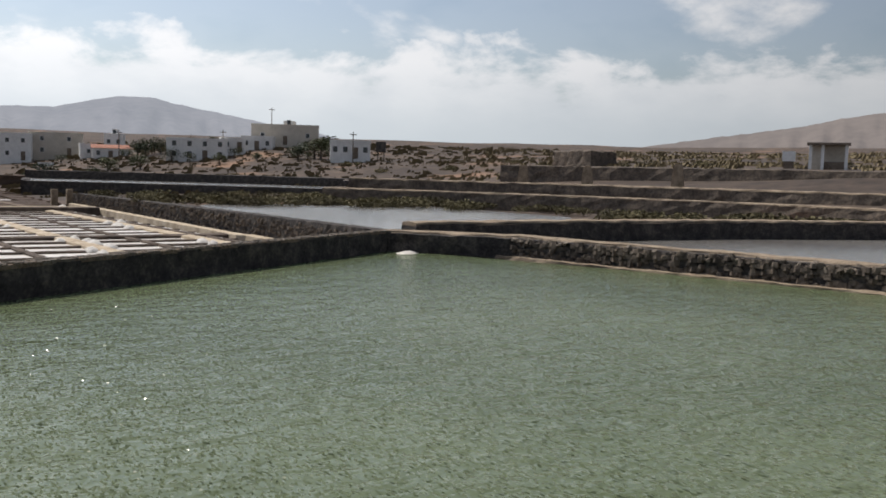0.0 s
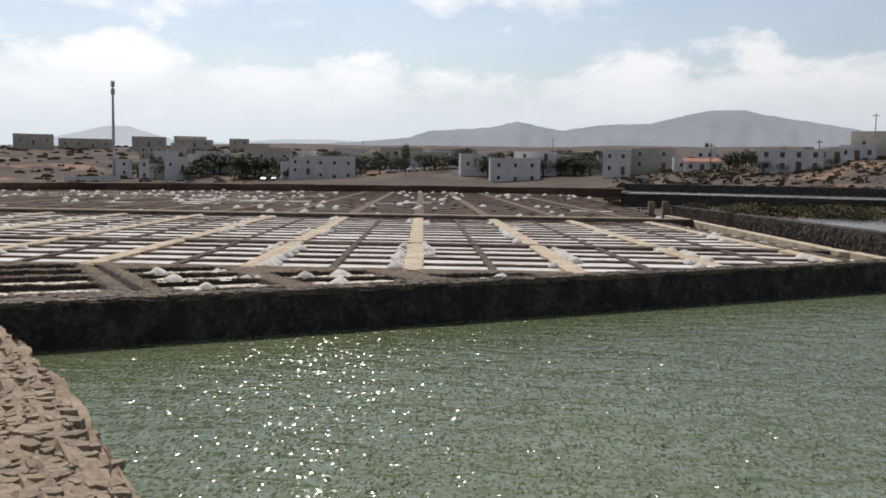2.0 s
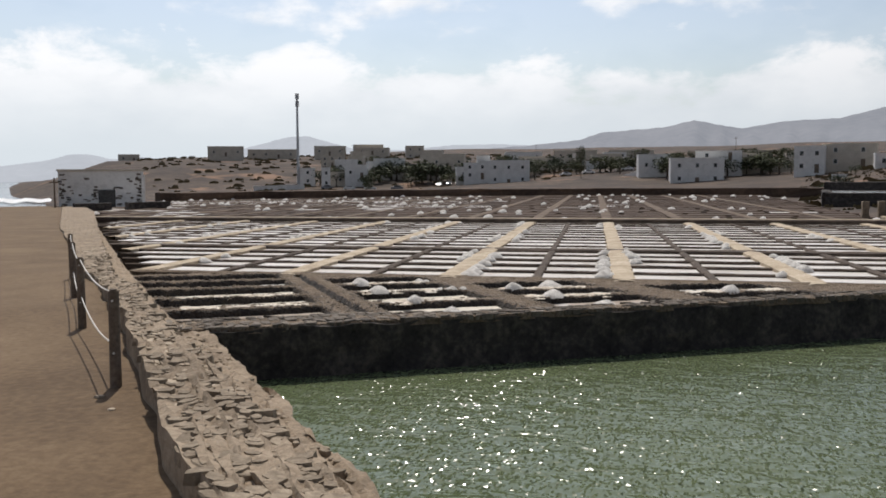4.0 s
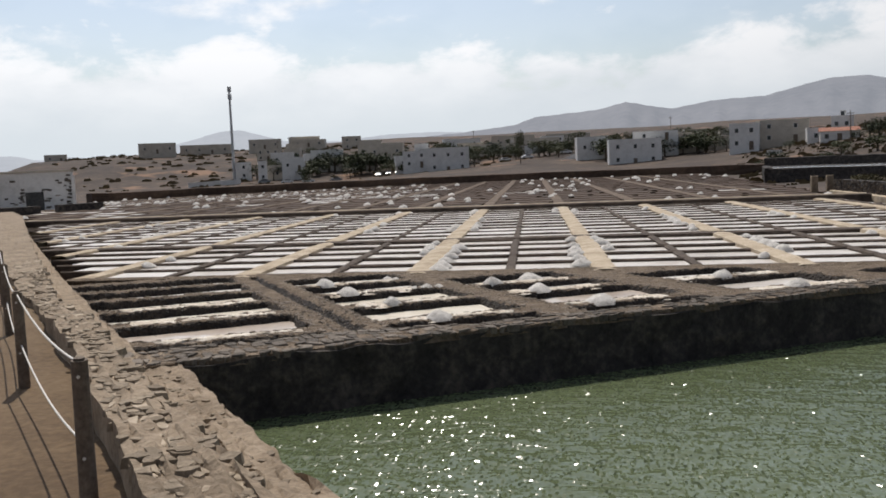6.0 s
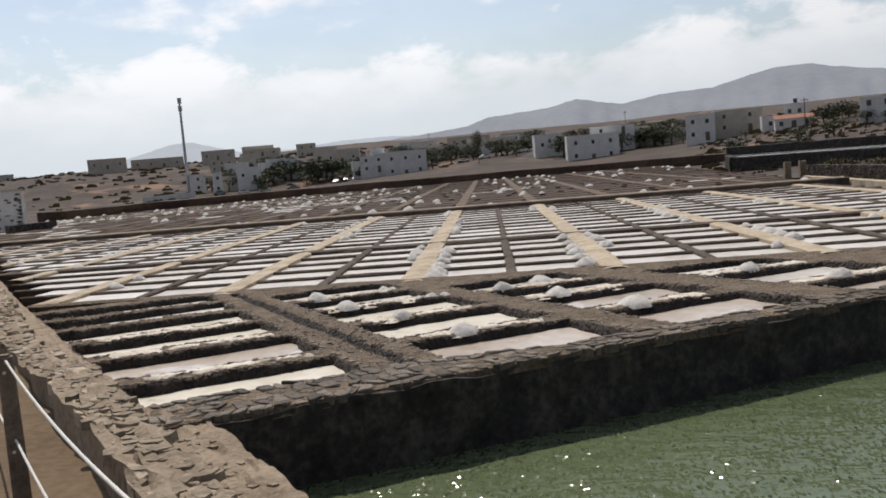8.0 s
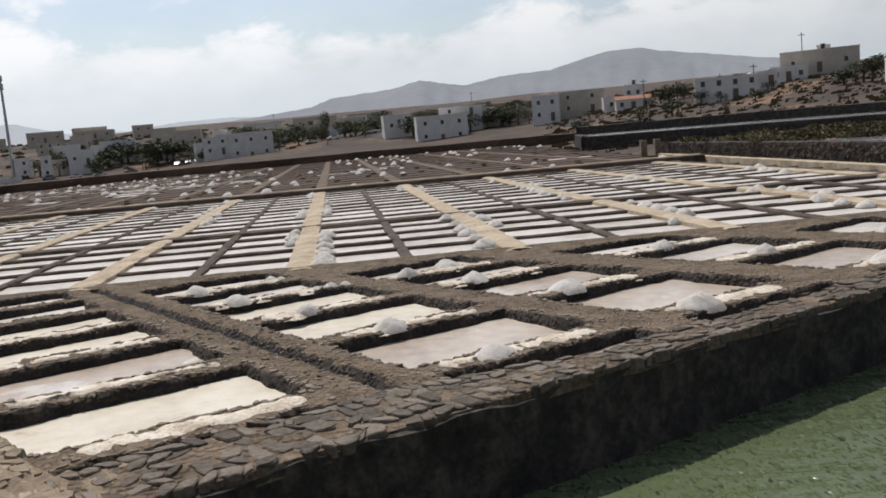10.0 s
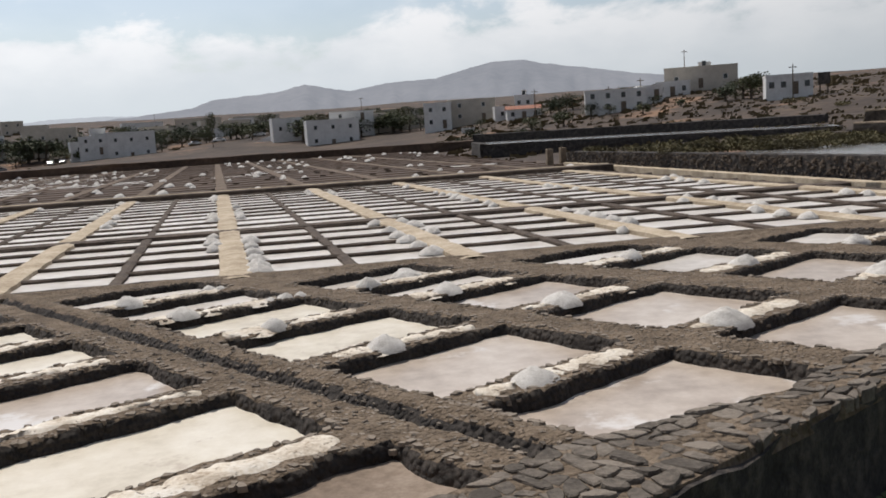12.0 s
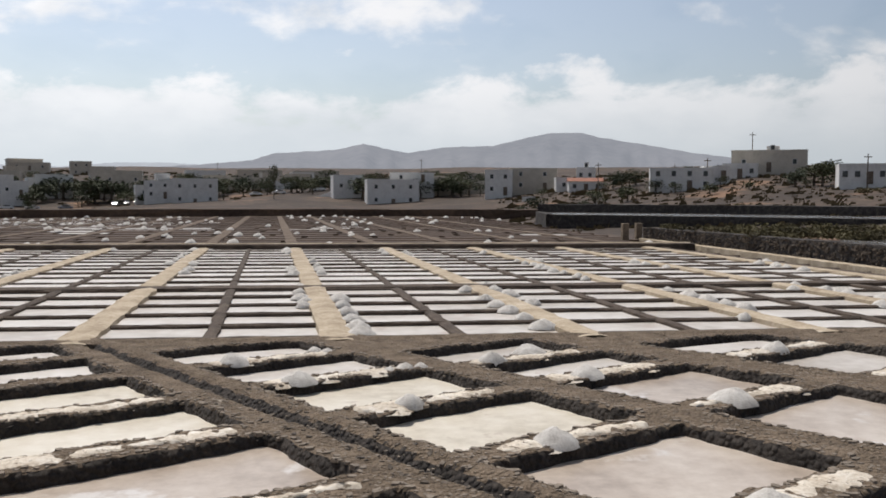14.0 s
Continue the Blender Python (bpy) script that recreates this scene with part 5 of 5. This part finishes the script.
for k in range(9):
    az, r = rng.uniform(-8, 2), rng.uniform(300, 380)
    house(az, r, rng.uniform(5, 9), 6, rng.choice((2.6, 3.0)), rng.choice(("white", "cream")), 1, 2, rng.uniform(-14, 14), label="small flat-roofed house among others on the village slope")
house(-13.4, 222, 8.0, 7, 2.6, "white", 1, 3, 2, "roofred", base=4.6, label="low white house with a red tiled roof")

# sloping yard wall of the village and a small white hut by the far wall
def sloping_wall(az0, r0, h0, az1, r1, h1):
    (x0, y0), (x1, y1) = bearing(az0, r0), bearing(az1, r1)
    d = Vector((x1 - x0, y1 - y0)).normalized(); n = Vector((-d.y, d.x)) * 0.2
    v = []
    for (x, y, h) in ((x0, y0, h0), (x1, y1, h1)):
        v += [(x - n.x, y - n.y, h - 4), (x + n.x, y + n.y, h - 4), (x + n.x, y + n.y, h), (x - n.x, y - n.y, h)]
    ob = mesh_object("yard_wall", v, [(0, 1, 2, 3), (7, 6, 5, 4), (0, 4, 5, 1), (1, 5, 6, 2), (2, 6, 7, 3), (3, 7, 4, 0)], "white")
    return tagged(ob, "whitewashed sloping yard wall in the village", "wall", kind="structure")


sloping_wall(4.36, 280, 0.83, 2.51, 278, 3.5)
sloping_wall(2.51, 278, 3.5, 1.17, 274, 5.8)
sloping_wall(1.17, 274, 5.8, -0.33, 268, 9.0)
sloping_wall(25.5, 300, 1.0, 22.4, 306, 1.4)

# ---- salt warehouse at the end of the path ----
bx0, by0 = bearing(34.35, 122)
wh = new("salt_warehouse")
wh.matrix_basis = pose(bx0, by0, -0.1, 0, 0, 34.3)
bx("wall", (-5.0, 5.0, 0, 7, -1.5, 4.5), "white", wh, bevel=0.05)
bx("buttress", (4.75, 5.15, -0.35, 1.5, -1.5, 4.0), "white", wh, "bright whitewashed end pilaster")
bm = bmesh.new(); box(bm, -5.15, 5.15, -0.12, 7.1, 4.5, 4.75)
part("roof", bm, "cream", wh)
# no opening: a dark panel paints the unlit inside of the doorway
dr = bx("door", (-0.4, 1.6, -0.06, 0.1, -0.6, 2.2), "glass", wh, "dark panel painted as the unlit inside of a doorway")
rng = random.Random(91)
for k in range(95):
    if k < 40:
        x, z = rng.choice((-1, 1)) * rng.uniform(4.2, 4.85), rng.uniform(-0.2, 4.2)
    else:
        x, z = rng.uniform(-4.6, 4.6), rng.uniform(0.0, 3.6)
        if k < 65:
            x = rng.choice((-0.7, 1.9)) + rng.uniform(-0.5, 0.5); z = rng.uniform(0, 2.6)
    if -0.5 < x < 1.7 and z < 2.3:
        continue
    w, h = rng.uniform(0.12, 0.32), rng.uniform(0.06, 0.13)
    bx("stone", (x - w, x + w, -0.05, 0.05, z - h, z + h), "basalt", wh, bevel=0.03)
tagged(wh, "whitewashed old salt warehouse with exposed dark stones", "warehouse")
stone_wall("wall_warehouse", [bearing(35.9, 108), bearing(33.9, 109)], 1.0, 0.75, -0.5, "low dark wall before the warehouse", step=0.6)
stone_wall("wall_warehouse_side", [bearing(33.0, 110), bearing(30.6, 112)], 1.0, 0.75, -0.5, "low dark wall beside the warehouse", step=0.6)

# ---- masts and poles ----


def pole(name, az, r, h, rad, label, antennas=0, mat_key="metal"):
    x, y = bearing(az, r)
    root = new(name)
    root.matrix_basis = pose(x, y, ground_z(az, r) - 0.3)
    bm = bmesh.new()
    bmesh.ops.create_cone(bm, cap_ends=True, segments=10, radius1=rad, radius2=rad * 0.6, depth=h)
    bmesh.ops.translate(bm, verts=bm.verts, vec=(0, 0, h / 2))
    part("shaft", bm, mat_key, root)
    for k in range(antennas):
        a = 2 * math.pi * k / 3
        z = h - 1.8 - 2.6 * (k // 3)
        bx("antenna", (math.cos(a) * 0.5 - 0.18, math.cos(a) * 0.5 + 0.18, math.sin(a) * 0.5 - 0.12, math.sin(a) * 0.5 + 0.12, z, z + 1.9), "white", root)
    if not antennas:
        bx("crossarm", (-0.7, 0.7, -0.05, 0.05, h - 0.6, h - 0.45), mat_key, root)
    return tagged(root, label, "mast" if antennas else "pole", "" if antennas else "utility poles")


pole("antenna_mast", 22.75, 320, 32.9 - ground_z(22.75, 320), 0.55, "tall pale telephone mast with antennas", 6)
for az, r, h in ((-28.1, 166, 6.0), (-20.0, 190, 6.0), (-18.1, 188, 5.5), (-22.9, 216, 9.0), (-13.9, 205, 7), (19.3, 452, 7), (20.0, 440, 6), (7.8, 440, 8), (36.9, 118, 4.6), (-4.2, 340, 9)):
    pole("utility_pole", az, r, h, 0.13, "thin dark wooden utility pole", 0, "wood")

x, y = bearing(-29.85, 172)
tank = new("water_tank")
tank.matrix_basis = pose(x, y, ground_z(-29.85, 172) - 0.2, 0, 0, -30)
for sx in (-0.6, 0.6):
    for sy in (-0.6, 0.6):
        bx("leg", (sx - 0.09, sx + 0.09, sy - 0.09, sy + 0.09, 0, 1.9), "wood", tank)
bx("cistern", (-0.95, 0.95, -0.95, 0.95, 1.9, 3.9), "basalt", tank, bevel=0.05)
tagged(tank, "dark square water tank on short legs", "water tank")

# kiosk and ruin on the terrace
x, y = bearing(-57.3, 112)
kiosk = new("kiosk")
kiosk.matrix_basis = pose(x, y, ground_z(-57.3, 112) - 0.1, 0, 0, -57)
for px in (-1.9, -0.6, 1.9):
    bx("pillar", (px - 0.16, px + 0.16, -0.1, 0.25, 0, 2.9), "white", kiosk)
bx("wall", (-1.9, 1.9, 2.2, 2.4, 0, 2.9), "cream", kiosk)
bx("counter", (-0.5, 1.7, 0.3, 0.6, 0, 1.0), "wood", kiosk)
bx("roof", (-2.3, 2.3, -0.5, 2.7, 2.9, 3.15), "wood", kiosk, "dark flat roof")
tagged(kiosk, "open white kiosk with dark flat roof", "kiosk")
x, y = bearing(-43.6, 122)
ruin = stone_wall("ruin", [bearing(-41.2, 124), bearing(-43.4, 118), bearing(-44.8, 122)], 0.9, lambda x, y: ground_z(-43, 120) + 2.2, 4.0, "roofless ruin of brown rubble walls", "terrace", step=0.6, rough=0.25)
x, y = bearing(-55.1, 118)
o = bx("sign_board", (-0.75, 0.75, -0.05, 0.05, 0.9, 2.1), "white")
o.matrix_basis = pose(x, y, ground_z(-55.1, 118), 0, 0, -55)
tagged(o, "plain white information board on the terrace", "sign")
pst = bx("stand", (-0.6, 0.6, 0.06, 0.14, -0.1, 1.2), "wood", o)

# ---- cars in the village car park ----


def car(paint):
    root = new("car")
    bm = bmesh.new()
    prof = [(-2.0, 0.35), (-2.05, 0.75), (-1.75, 0.92), (-1.2, 0.98), (-0.65, 1.42), (0.75, 1.45), (1.45, 1.0), (1.95, 0.9), (2.05, 0.6), (2.0, 0.35)]
    a = [bm.verts.new((x, -0.82, z)) for x, z in prof]
    b = [bm.verts.new((x, 0.82, z)) for x, z in prof]
    bm.faces.new(a); bm.faces.new(b[::-1])
    for i in range(len(prof)):
        bm.faces.new((a[i], b[i], b[(i + 1) % len(prof)], a[(i + 1) % len(prof)]))
    bmesh.ops.recalc_face_normals(bm, faces=bm.faces)
    bmesh.ops.bevel(bm, geom=list(bm.edges), offset=0.06, segments=2, affect="EDGES")
    body = part("body", bm, paint, root)
    for s in (-1, 1):
        bx("side_window", (-0.85, 0.95, s * 0.80 - 0.03, s * 0.80 + 0.035, 1.0, 1.33), "glass", body)
    for wx in (-1.3, 1.3):
        for s in (-1, 1):
            bm = bmesh.new()
            bmesh.ops.create_cone(bm, cap_ends=True, segments=14, radius1=0.31, radius2=0.31, depth=0.2)
            bmesh.ops.rotate(bm, verts=bm.verts, matrix=Matrix.Rotation(radians(90), 3, "X"))
            bmesh.ops.translate(bm, verts=bm.verts, vec=(wx, s * 0.76, 0.31))
            part("wheel", bm, "tyre", root)
    return tagged(root, "small white parked car" if paint == "carwhite" else "small grey parked car", "car", "parked cars")


cars = [car("carwhite"), car("cargrey")]
rng = random.Random(97)
car_spots = [(10.2 + 0.62 * k, 304, 80) for k in range(7)] + [(16.6, 298, 10), (18.3, 299, 0), (19.6, 300, 5), (4.6, 302, 20), (6.0, 303, 5), (2.2, 303, 0), (0.2, 304, 8), (-3.9, 303, 0), (21.0, 303, 0)]
for i, (az, r, a) in enumerate(car_spots):
    x, y = bearing(az, r)
    m = pose(x, y, ground_z(az, r) + 0.05, 0, 0, az + a + rng.uniform(-6, 6))
    if i < 2:
        cars[i].matrix_basis = m
    else:
        copy_thing(cars[0 if rng.random() < 0.6 else 1], m)

# ---- loose stones, paper and foam ----


def stone_mesh(seed, flat):
    rg = random.Random(seed)
    bm = bmesh.new()
    n = 7
    ring = [(math.cos(2 * math.pi * (i + rg.uniform(-0.3, 0.3)) / n), math.sin(2 * math.pi * (i + rg.uniform(-0.3, 0.3)) / n)) for i in range(n)]
    rad = [rg.uniform(0.75, 1.15) for _ in range(n)]
    lo = [bm.verts.new((x * r * 1.0, y * r * 0.72, -flat)) for (x, y), r in zip(ring, rad)]
    hi = [bm.verts.new((x * r * 0.86, y * r * 0.60, flat + rg.uniform(-0.15, 0.15) * flat)) for (x, y), r in zip(ring, rad)]
    bm.faces.new(hi)
    for i in range(n):
        bm.faces.new((lo[i], lo[(i + 1) % n], hi[(i + 1) % n], hi[i]))
    me = bpy.data.meshes.new("stone")
    bm.to_mesh(me); bm.free()
    return me


def stone_set(key, seeds, flat):
    out = []
    for s in seeds:
        me = stone_mesh(s, flat)
        me.materials.append(M[key])
        out.append(me)
    return out


SLABS = stone_set("slab", range(8), 0.13)
FLATS = stone_set("basalt", range(40, 48), 0.16)
COBBLES = stone_set("cobble", range(20, 28), 0.34)


def stone(meshes, x, y, z, size, parent, tilt=0.12):
    o = new("stone", rng.choice(meshes))
    o.matrix_basis = Matrix.LocRotScale((x, y, z), Euler((rng.gauss(0, tilt), rng.gauss(0, tilt), rng.uniform(0, 6.28))), Vector((size, size * rng.uniform(0.75, 1.1), size * rng.uniform(0.7, 1.2))))
    o.parent = parent
    return o


rng = random.Random(101)


def paving(corner, n_along, n_across, parent, mat_key, lift, single):
    """Fitted rubble: a jittered net of cells, each a stone with bevelled top. corner(i, k) gives x, y, z of a net point.
    Stones of the first single rows are parts of their own; the rest are joined."""
    jv, jf = [], []
    for i in range(n_along):
        k = 0
        while k < n_across:
            wide = 2 if k + 2 <= n_across and rng.random() < 0.22 else 1
            c = [Vector(corner(i, k)), Vector(corner(i + 1, k)), Vector(corner(i + 1, k + wide)), Vector(corner(i, k + wide))]
            k += wide
            if rng.random() < 0.14:
                continue
            o = sum(c, Vector()) / 4
            up = lift * rng.uniform(0.2, 1.5)
            tilt = Vector((rng.gauss(0, 0.035), rng.gauss(0, 0.035)))
            ring = []
            for a, b in zip(c, c[1:] + c[:1]):
                ring += [a.lerp(o, rng.uniform(0.10, 0.34)), a.lerp(b, rng.uniform(0.25, 0.4)).lerp(o, rng.uniform(0.0, 0.16)), a.lerp(b, rng.uniform(0.6, 0.75)).lerp(o, rng.uniform(0.0, 0.16))]
            m = len(ring)
            lo = [(p - o) + Vector((0, 0, -0.06)) for p in ring]
            mid = [(p - o) * rng.uniform(0.95, 1.02) + Vector((0, 0, up * rng.uniform(0.4, 0.7))) for p in ring]
            hi = [(p - o) * rng.uniform(0.80, 0.93) for p in ring]
            hi = [h + Vector((0, 0, up + h.x * tilt.x + h.y * tilt.y)) for h in hi]
            vs = lo + mid + hi
            fs = [tuple(range(2 * m, 3 * m))]
            for t in range(m):
                u = (t + 1) % m
                fs += [(t, u, m + u, m + t), (m + t, m + u, 2 * m + u, 2 * m + t)]
            if i < single:
                s = mesh_object("stone", vs, fs, mat_key, parent)
                s.location = o
            else:
                b0 = len(jv)
                jv.extend(v + o for v in vs)
                jf.extend(tuple(q + b0 for q in f) for f in fs)
    return jv, jf


def crest_corner(i, k):
    q = 9.0 - i * 0.14
    pl, pr = wall_left(q), pond_side(q)
    u = 0.015 + wall_crest(q)[0] * (0.86 if q < 0 else 0.95) * k / (6 if q < -1 else 4)
    u = min(u, 0.985 * wall_crest(q)[0] + 0.02)
    zt, zi = wall_section(q)
    j = nz(i * 0.9, k * 0.9, 3, 1.0)
    g = nz(i * 0.9, k * 0.9, 13, 1.0)
    x, y = W(pl + (pr - pl) * u + 0.09 * j, q + 0.13 * g)
    return x, y, zt - 0.012


v, f = paving(crest_corner, 64, 4, bwall, "slab", 0.012, 0)
tagged(mesh_object("crest_stones", v, f, "slab"), "rubble stones on the wall's crest beside the pans", "stones", kind="stuff")
v, f = paving(lambda i, k: crest_corner(i + 64, k), 98, 6, bwall, "slab", 0.012, 50)
tagged(mesh_object("crest_stones", v, f, "slab"), "rubble stones on the wall's crest", "stones", kind="stuff")


def coping_width(p):
    return 0.44 + 0.41 * min(1.0, max(0.0, (3.4 - p) / 1.7))


v, f = [], []
for i in range(240):
    p = -0.8 + i * 0.113
    for q, z in ((0.02, 1.36), (0.05, 1.44), (0.5, 1.455), (0.95, 1.44), (1.05, 0.35)):
        x, y = W(p, q * coping_width(p) + 0.03 * nz(p, q, 2, 3))
        v.append((x, y, z + 0.015 * nz(x, y, 3, 4)))
for i in range(239):
    for k in range(4):
        a = i * 5 + k
        f.append((a, a + 5, a + 6, a + 1))
coping = mesh_object("coping", v, f, "bank", front_wall, "earth-brown mortar bed on the wall top")


def coping_corner(i, k):
    j, g = nz(i * 0.9, k * 0.9, 23, 1.0), nz(i * 0.9, k * 0.9, 33, 1.0)
    p = -0.7 + i * 0.12 + 0.06 * (k % 2) + 0.10 * j
    x, y = W(p, (0.03 + 0.158 * k) * coping_width(p) + 0.07 * g)
    return x, y, 1.445


v, f = paving(coping_corner, 215, 6, coping, "copestone", 0.016, 48)
tagged(mesh_object("coping_stones", v, f, "copestone"), "flat dark stones paving the wall top", "stones", kind="stuff")
# pond-side face stones of the east wall
rng = random.Random(107)
for _ in range(280):
    s = rng.random()
    x = 19.9 + (23.4 - 19.9) * s + rng.uniform(-0.45, 0.25)
    y = 21.5 + (9.2 - 21.5) * s
    stone(COBBLES, x - 0.1, y, rng.uniform(1.22, 1.36), rng.uniform(0.08, 0.16), right_wall, 0.4)
# cobbles of the walkway and the pans' kerbs
rng = random.Random(109)
for _ in range(300):
    p, q = rng.uniform(2.95, 4.15), 0.95 + 12 * rng.random() ** 1.4
    x, y = W(p, q)
    stone(COBBLES, x, y, bank_height(p, q) - 0.004, rng.uniform(0.03, 0.06), bank, 0.2)
kv, kf = [], []
rng = random.Random(113)
csrc = [([tuple(v.co) for v in m.vertices], [tuple(f.vertices) for f in m.polygons]) for m in COBBLES]


def add_cobble(x, y, z, s):
    cv, cf = rng.choice(csrc)
    a, o = rng.uniform(0, 6.28), len(kv)
    ca, sa = math.cos(a), math.sin(a)
    kv.extend((x + s * (c[0] * ca - c[1] * sa), y + s * (c[0] * sa + c[1] * ca), z + s * c[2]) for c in cv)
    kf.extend(tuple(i + o for i in t) for t in cf)


for c, (p0, p1, rows) in enumerate(COLS[:4]):
    for r, (q0, q1) in enumerate(rows):
        lo0 = strip_edge(q0) if p0 is None else p0
        lo1 = strip_edge(q1) if p0 is None else p0
        loop = ((lo0, q0, p1, q0), (p1, q0, p1, q1), (p1, q1, lo1, q1), (lo1, q1, lo0, q0))
        cp, cq = (lo0 + p1) / 2, (q0 + q1) / 2
        for a, b, c1, d in loop:
            n = int(math.hypot(c1 - a, d - b) / 0.11)
            for i in range(n):
                s = (i + rng.random() * 0.6) / n
                p, q = a + (c1 - a) * s + rng.uniform(-0.05, 0.05), b + (d - b) * s + rng.uniform(-0.05, 0.05)
                p += 0.07 * (1 if p > cp else -1) * (1 if b != d else 0)
                q += 0.07 * (1 if q > cq else -1) * (1 if b == d else 0)
                x, y = W(p, q)
                if y < EDGE_Y - 0.4:
                    add_cobble(x, y, bank_height(p, q) - 0.004, rng.uniform(0.035, 0.075))
for _ in range(9000):
    p, q = 17 * rng.random() ** 1.3, rng.uniform(0.9, 13)
    x, y = W(p, q)
    if y < EDGE_Y and not pan_at(p, q) and p > strip_edge(q):
        add_cobble(x, y, bank_height(p, q) - 0.008, rng.uniform(0.018, 0.045))
tagged(mesh_object("kerb_stones", kv, kf, "cobble"), "small dark stones edging the salt pans", "stones", kind="stuff")

kv, kf = [], []
for x, y, z, s in rubble:
    add_cobble(x, y, z, s)
tagged(mesh_object("wall_rubble", kv, kf, "terrace"), "rough rubble stones in the walls' faces", "stones", kind="stuff")
kv, kf = [], []
rng = random.Random(163)
for _ in range(2600):
    q = -12 + 18 * rng.random()
    pl, pr = wall_left(q), pond_side(q)
    u = rng.uniform(0.02, 0.97)
    zt, zi = wall_section(q)
    crest, fall = wall_crest(q)
    if u > crest and rng.random() < 0.7:
        continue
    z = zt if u < crest else zt + (zi - zt) * min(1.0, (u - crest) / fall) ** 0.8
    x, y = W(pl + (pr - pl) * u, q)
    add_cobble(x, y, z - 0.008, rng.uniform(0.015, 0.06) if u > crest else rng.uniform(0.02, 0.07))
tagged(mesh_object("wall_pebbles", kv, kf, "slab"), "small stones bedded in the wall's mortar", "stones", kind="stuff")

# loose stones and a torn piece of white trim on the path
rng = random.Random(127)
for x, y, s in ((-0.86, 2.9, 0.06), (-1.15, 3.35, 0.05), (-1.3, 2.5, 0.04), (-0.75, 2.6, 0.05), (-2.55, 4.75, 0.05), (-2.3, 4.5, 0.03)):
    o = new("loose_stone", rng.choice(SLABS))
    o.matrix_basis = Matrix.LocRotScale((x, y, 2.02), Euler((0.1, 0.1, rng.uniform(0, 6))), Vector((s, s, s)))
    tagged(o, "loose grey stone lying on the dirt path", "stone", "loose stones on the path")
bm = bmesh.new()
box(bm, -0.10, 0.12, -0.012, 0.012, 0, 0.015); box(bm, -0.10, -0.075, 0.0, 0.16, 0.001, 0.014); box(bm, -0.07, 0.02, 0.012, 0.10, 0.0, 0.008)
o = part("litter", bm, "cream")
o.matrix_basis = pose(-1.34, 3.05, 2.008, 1, 1, 60)
o.scale = (0.75, 0.75, 0.75)
tagged(o, "torn piece of white trim lying on the path", "litter")
for (x, y, s) in ((-4.1, 9.9, 0.3), (17.5, 22.2, 0.85)):
    o = new("foam", HEAPS[2])
    o.matrix_basis = Matrix.LocRotScale((x, y, 0.75), Euler((0, 0, 0.5)), Vector((s * 2.2, s * 1.0, s * 0.42)))
    tagged(o, "white salt foam gathered in the pond corner", "foam", "pond foam")
